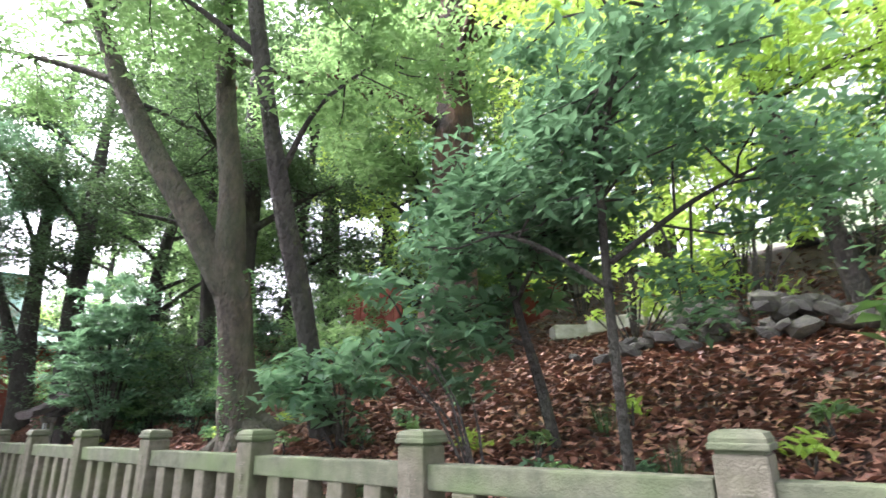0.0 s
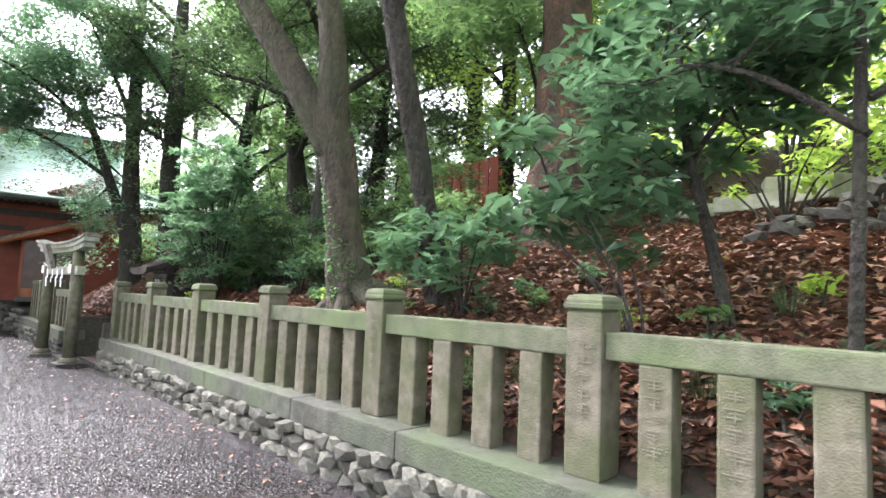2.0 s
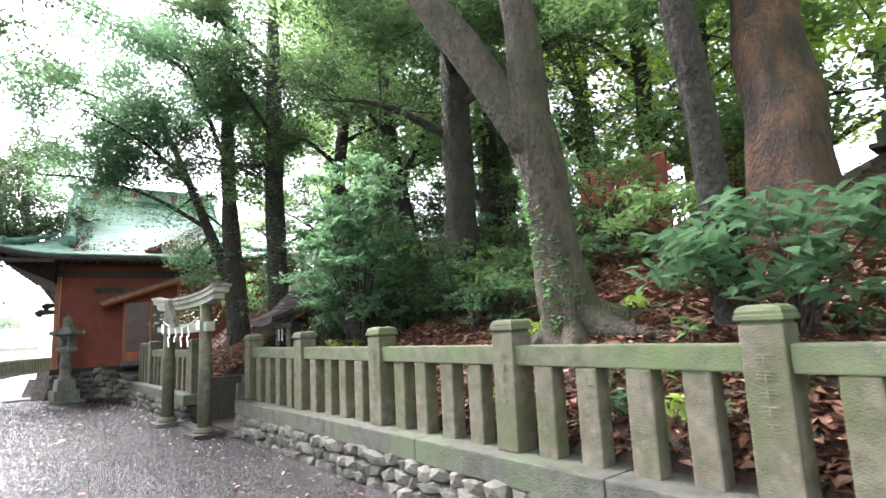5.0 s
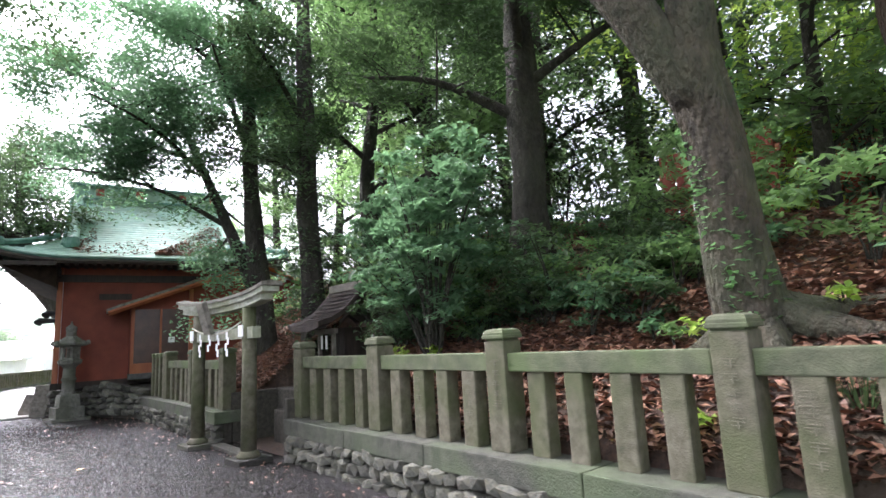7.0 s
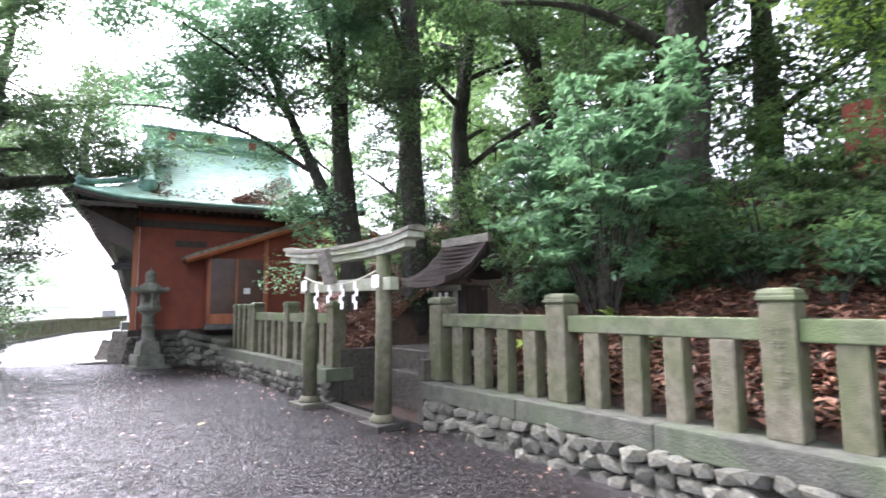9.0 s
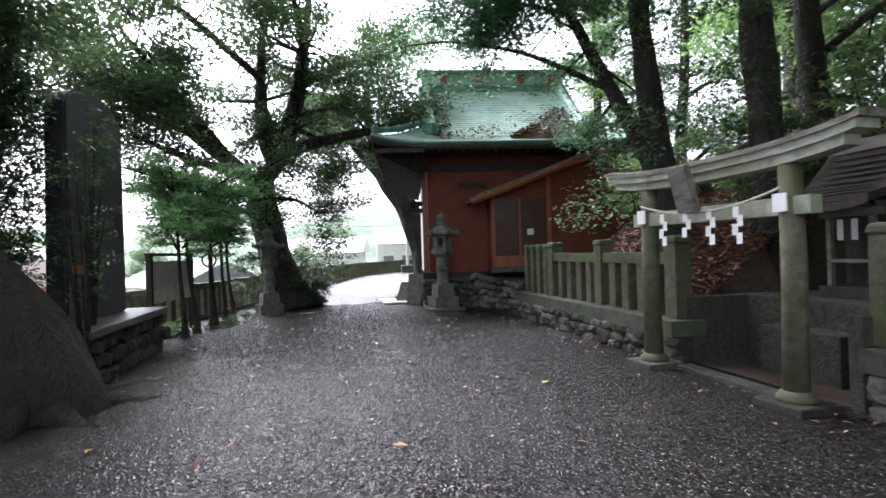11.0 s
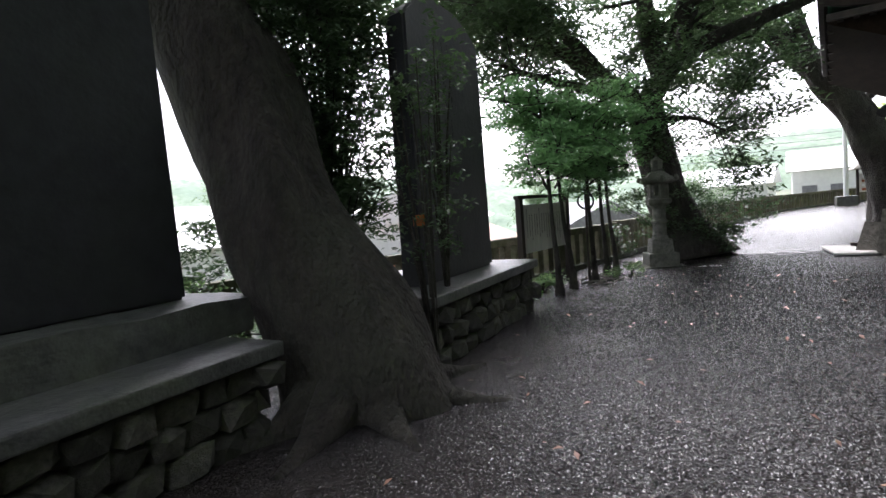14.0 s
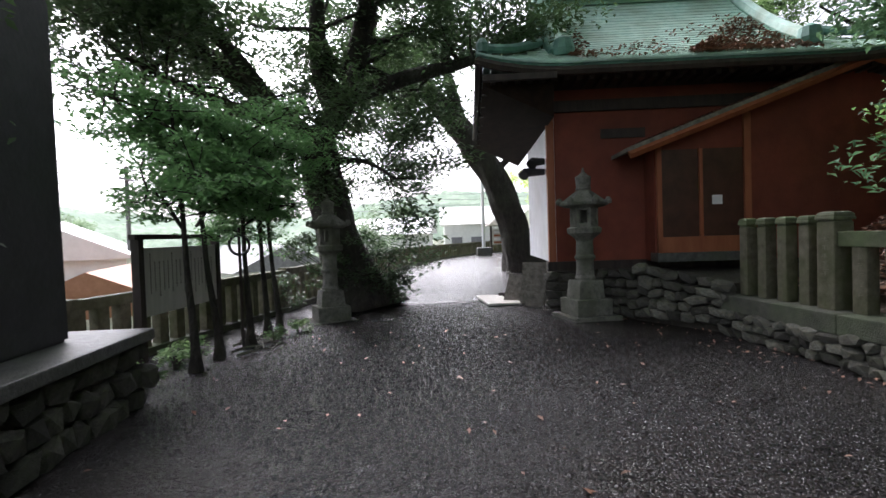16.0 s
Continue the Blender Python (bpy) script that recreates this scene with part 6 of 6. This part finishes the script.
# ---- far end: shelter, pole, houses across the valley, wooded hills ----
def far_things():
    z = path_height(-52, 4)
    t = thing("notice_shelter", (-52.0, 6.0, z), "small roofed wooden notice shelter at the far end of the path", "notice shelter")
    for y in (-0.7, 0.7):
        part("post", boxed(-0.07, 0.07, y - 0.07, y + 0.07, 0, 2.1), M_DARKWOOD, t)
    part("panel", boxed(-0.05, 0.05, -0.62, 0.62, 0.7, 1.8), M_BOARD, t)
    for k in range(4):
        part("plaque_row", boxed(0.052, 0.07, -0.5, 0.5, 0.78 + 0.25 * k, 0.93 + 0.25 * k), M_PAPER if k % 2 else M_REDWOOD, t)
    bm = bmesh.new()
    lathe(bm, [(1.5, 2.05), (1.45, 2.12), (0.2, 2.75)], 4, math.pi / 4)
    part("roof", bm, M_GREYWOOD, t)
    t = thing("flag_pole", (-50.0, 4.4, path_height(-50, 4.4)), "white pole on a concrete block", "pole")
    part("block", boxed(-0.4, 0.4, -0.5, 0.5, -0.1, 0.55, bevel=0.03), M_PLINTH, t)
    part("pole", tube(bmesh.new(), [(0, 0, 0.5), (0, 0, 6.3)], [0.13, 0.1], 12), M_WHITE, t)
    def house(x, y, z, w, d, h, roof, label, turn=0):
        t = thing("house", (x, y, z), label, "house", turn=turn)
        part("wall", boxed(-w / 2, w / 2, -d / 2, d / 2, 0, h), M_WHITE, t)
        bm = bmesh.new()
        q = [bm.verts.new(c) for c in ((-w / 2 - 0.5, -d / 2 - 0.6, h - 0.1), (w / 2 + 0.5, -d / 2 - 0.6, h - 0.1), (w / 2 + 0.5, d / 2 + 0.6, h - 0.1), (-w / 2 - 0.5, d / 2 + 0.6, h - 0.1), (-w / 2 - 0.5, 0, h + d * 0.25), (w / 2 + 0.5, 0, h + d * 0.25))]
        for f in ((0, 1, 5, 4), (2, 3, 4, 5), (0, 4, 3), (1, 2, 5), (0, 3, 2, 1)):
            bm.faces.new([q[i] for i in f])
        part("roof", bm, roof, t)
        for k in range(int(w // 2.4)):
            for s in (1, -1):
                part("window", boxed(-w / 2 + 0.8 + 2.4 * k, -w / 2 + 2.1 + 2.4 * k, s * (d / 2) - 0.03, s * (d / 2) + 0.03, h * 0.45, h * 0.75), M_GREYROOF, t)
    house(-82, 12, -4.0, 14, 9, 6.6, M_WHITE, "long white hall beyond the end of the fence", 85)
    house(-74, -2, -5.0, 9, 7, 6.6, M_WHITE, "white house down in the valley", 80)
    house(-47, -22, -7.3, 13, 9, 8.0, M_WHITE, "large white house below the valley fence", 20)
    house(-37, -13.5, -7.3, 8, 6, 6.2, M_ROOFTILE, "house with an orange tiled roof below the fence", 15)
    house(-52, -38, -7.3, 20, 9, 8.6, M_WHITE, "white building across the valley", 10)
    house(-32, -30, -7.3, 15, 9, 7.6, M_WHITE, "pale house below the memorial stones", -10)
    house(-62, -14, -7.0, 11, 8, 6.0, M_GREYROOF, "grey-roofed house across the valley", 40)
    t = thing("utility_pole", (-46, -17, -7.2), "grey utility pole down in the valley", "utility pole")
    part("pole", tube(bmesh.new(), [(0, 0, 0), (0, 0, 13)], [0.16, 0.11], 10), M_PLINTH, t)
    part("crossarm", boxed(-0.8, 0.8, -0.05, 0.05, 12.2, 12.32), M_GREYROOF, t)
    for k in range(4):
        line = [(-30 - 45 * s, -26 + 42 * s, 6.2 - 0.5 * k + 6 * (s - 0.5) ** 2 - 1.5) for s in np.linspace(0, 1, 12)]
        tagged(part("power_cable", tube(bmesh.new(), line, [0.02] * 12, 4), M_GREYROOF), "thin power cable across the valley", "cable", "valley cables")
    for x, y, h, r, m in ((-47, 9.5, 9, 0.2, M_LEAF_BRIGHT_SUNLIT), (-50, 12.0, 10, 0.22, M_LEAF_BRIGHT_SUNLIT), (-44, 12.5, 10, 0.25, M_LEAF), (-40, 8.0, 8, 0.2, M_LEAF), (-58, 14, 10, 0.2, M_LEAF_BRIGHT_SUNLIT)):
        auto_tree("tree", x, y, h, r, M_BARK_DARK, m, "yellow-green tree at the far end of the path", (0, 0), 0.25, 3.2, 110, 0.2, 10, 1.0, "far trees", z0=path_height(x, y))
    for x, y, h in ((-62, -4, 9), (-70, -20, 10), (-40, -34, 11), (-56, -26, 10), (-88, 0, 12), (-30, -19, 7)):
        auto_tree("tree", x, y, h, 0.25, M_BARK_DARK, M_LEAF_FAR_HAZE, "green tree down in the valley, haze mixed into its leaf colour", (0, 0), 0.15, 3.6, 90, 0.28, 10, 1.2, "valley trees", z0=-7.2)


far_things()


def far_hills():
    """Wooded hills round the valley: a bumpy skin far off, its haze painted in."""
    na, nr = 420, 26
    v = []
    for j in range(nr):
        for i in range(na):
            a = math.radians(60 + 290 * i / (na - 1))
            s = j / (nr - 1)
            r = 135 + 150 * s
            x, y = -25 + r * math.cos(a), r * math.sin(a)
            crest = 26 + 12 * noise.noise(Vector((math.cos(a) * 2.2, math.sin(a) * 2.2, 0.7)))
            z = -9 + crest * math.sin(min(1, s * 1.25) * math.pi / 2) + 2.2 * noise.noise(Vector((x * 0.11, y * 0.11, 0))) + 1.6 * noise.noise(Vector((x * 0.3, y * 0.3, 5)))
            v.append((x, y, z))
    f = [(j * na + i, j * na + i + 1, (j + 1) * na + i + 1, (j + 1) * na + i) for j in range(nr - 1) for i in range(na - 1)]
    me = arrays("backdrop", np.array(v), np.array(f)[:, ::-1])
    tagged(part_mesh("backdrop", me, M_HILLS_HAZE), "wooded hills across the valley, haze mixed into their colour", "hills", kind="structure")


# distance haze is mixed into these pale greens
M_HILLS_HAZE = material("far_wood_haze", (0.17, 0.23, 0.16), (0.30, 0.37, 0.28), 0.35, 0.95, 0.6, 0.6, (0.16, 0.22, 0.17), 0.05, 0.6, spec=0.1)
far_hills()


# ---- loose cover: gravel and fallen leaves ----
def gravel():
    n = 180000
    x = rng.uniform(-25, 0.5, n)
    y = rng.normal(-0.6, 2.0, n)
    keep = (np.hypot(x + 22.05, y - 1.12) > 0.5) & ~((x < -20.3) & (y > 0.7)) & (y < 2.62) & (y > -4.7) & ~((y < -4.3) & (x > -19.1) & (x < -10)) & (np.hypot(x + 15.1, y + 4.7) > 0.85) & ~((x > -17.5) & (y < -3.0 + 0.5 * np.sin(x * 1.7) - rng.uniform(0, 0.8, n)))
    x, y = x[keep], y[keep]
    n = len(x)
    z = np.array([path_height(a, b) for a, b in zip(x, y)])
    s = rng.uniform(0.006, 0.0165, (n, 1))
    o = np.array([(1, 0, 0), (0, 1, 0), (-1, 0, 0), (0, -1, 0), (0, 0, 0.6)], float)
    a = rng.uniform(0, 6.28, n)
    c, sn = np.cos(a), np.sin(a)
    st = rng.uniform(0.7, 1.5, (n, 5))
    v = np.stack([(o[None, :, 0] * c[:, None] - o[None, :, 1] * sn[:, None]) * st, o[None, :, 0] * sn[:, None] + o[None, :, 1] * c[:, None], np.repeat(o[None, :, 2], n, 0) + rng.normal(0, 0.2, (n, 5))], 2) * s[:, None, :]
    v = (v + np.stack([x, y, z + 0.003], 1)[:, None, :]).reshape(-1, 3)
    t = np.array([(0, 1, 4), (1, 2, 4), (2, 3, 4), (3, 0, 4)])
    f = (np.arange(n)[:, None, None] * 5 + t[None]).reshape(-1, 3)
    tagged(part_mesh("gravel", arrays("gravel", v, f), M_PEBBLE), "wet grey gravel stones strewn over the path", "gravel", kind="stuff")


gravel()


def litter():
    n = 75000
    x = rng.uniform(-20.0, 5.5, n)
    y = 3.12 + np.abs(rng.normal(0, 3.2, n))
    keep = (y < 12) & ~((x > -15.2) & (x < -12.3) & (y < 5.4))
    x, y = x[keep], y[keep]
    z = np.array([ground_height(a, b) for a, b in zip(x, y)]) + rng.uniform(0.005, 0.05, len(x))
    tagged(part_mesh("fallen_leaves", leaves_mesh("fallen_leaves", np.stack([x, y, z], 1), 0.115, 0.5, 0.0, 0.7, 0.16), M_DEADLEAF), "deep brown fallen leaves covering the slope", "fallen leaves", kind="stuff")
    n = 700
    x = rng.uniform(-22, 1, n)
    y = np.where(rng.uniform(0, 1, n) < 0.5, 2.55 - np.abs(rng.normal(0, 0.35, n)), rng.uniform(-4.2, 2.5, n))
    z = np.array([path_height(a, b) for a, b in zip(x, y)]) + 0.02
    tagged(part_mesh("fallen_leaves", leaves_mesh("fallen_leaves", np.stack([x, y, z], 1), 0.06, 0.5, 0.0, 0.9), M_DEADLEAF), "scattered brown and yellow leaves on the gravel", "fallen leaves", kind="stuff")


litter()


def hall_stones():
    rubble_wall("wall_hall_base", "dark dry-stone wall under the red hall", (-23.35, 0.84), (-22.55, 1.45), -0.14, 0.52, 0.24, kinds=DARK_STONES)
    rubble_wall("wall_hall_base", "dark dry-stone wall under the red hall", (-22.55, 1.50), (-21.7, 1.80), -0.13, 0.62, 0.22, kinds=DARK_STONES)
    rubble_wall("wall_hall_base", "tumbled dry-stone wall below the sliding door", (-21.7, 1.80), (-20.45, 2.48), (-0.12, -0.1), (0.72, 0.5), 0.22, kinds=STONES * 2 + DARK_STONES)


hall_stones()

rubble_walls()
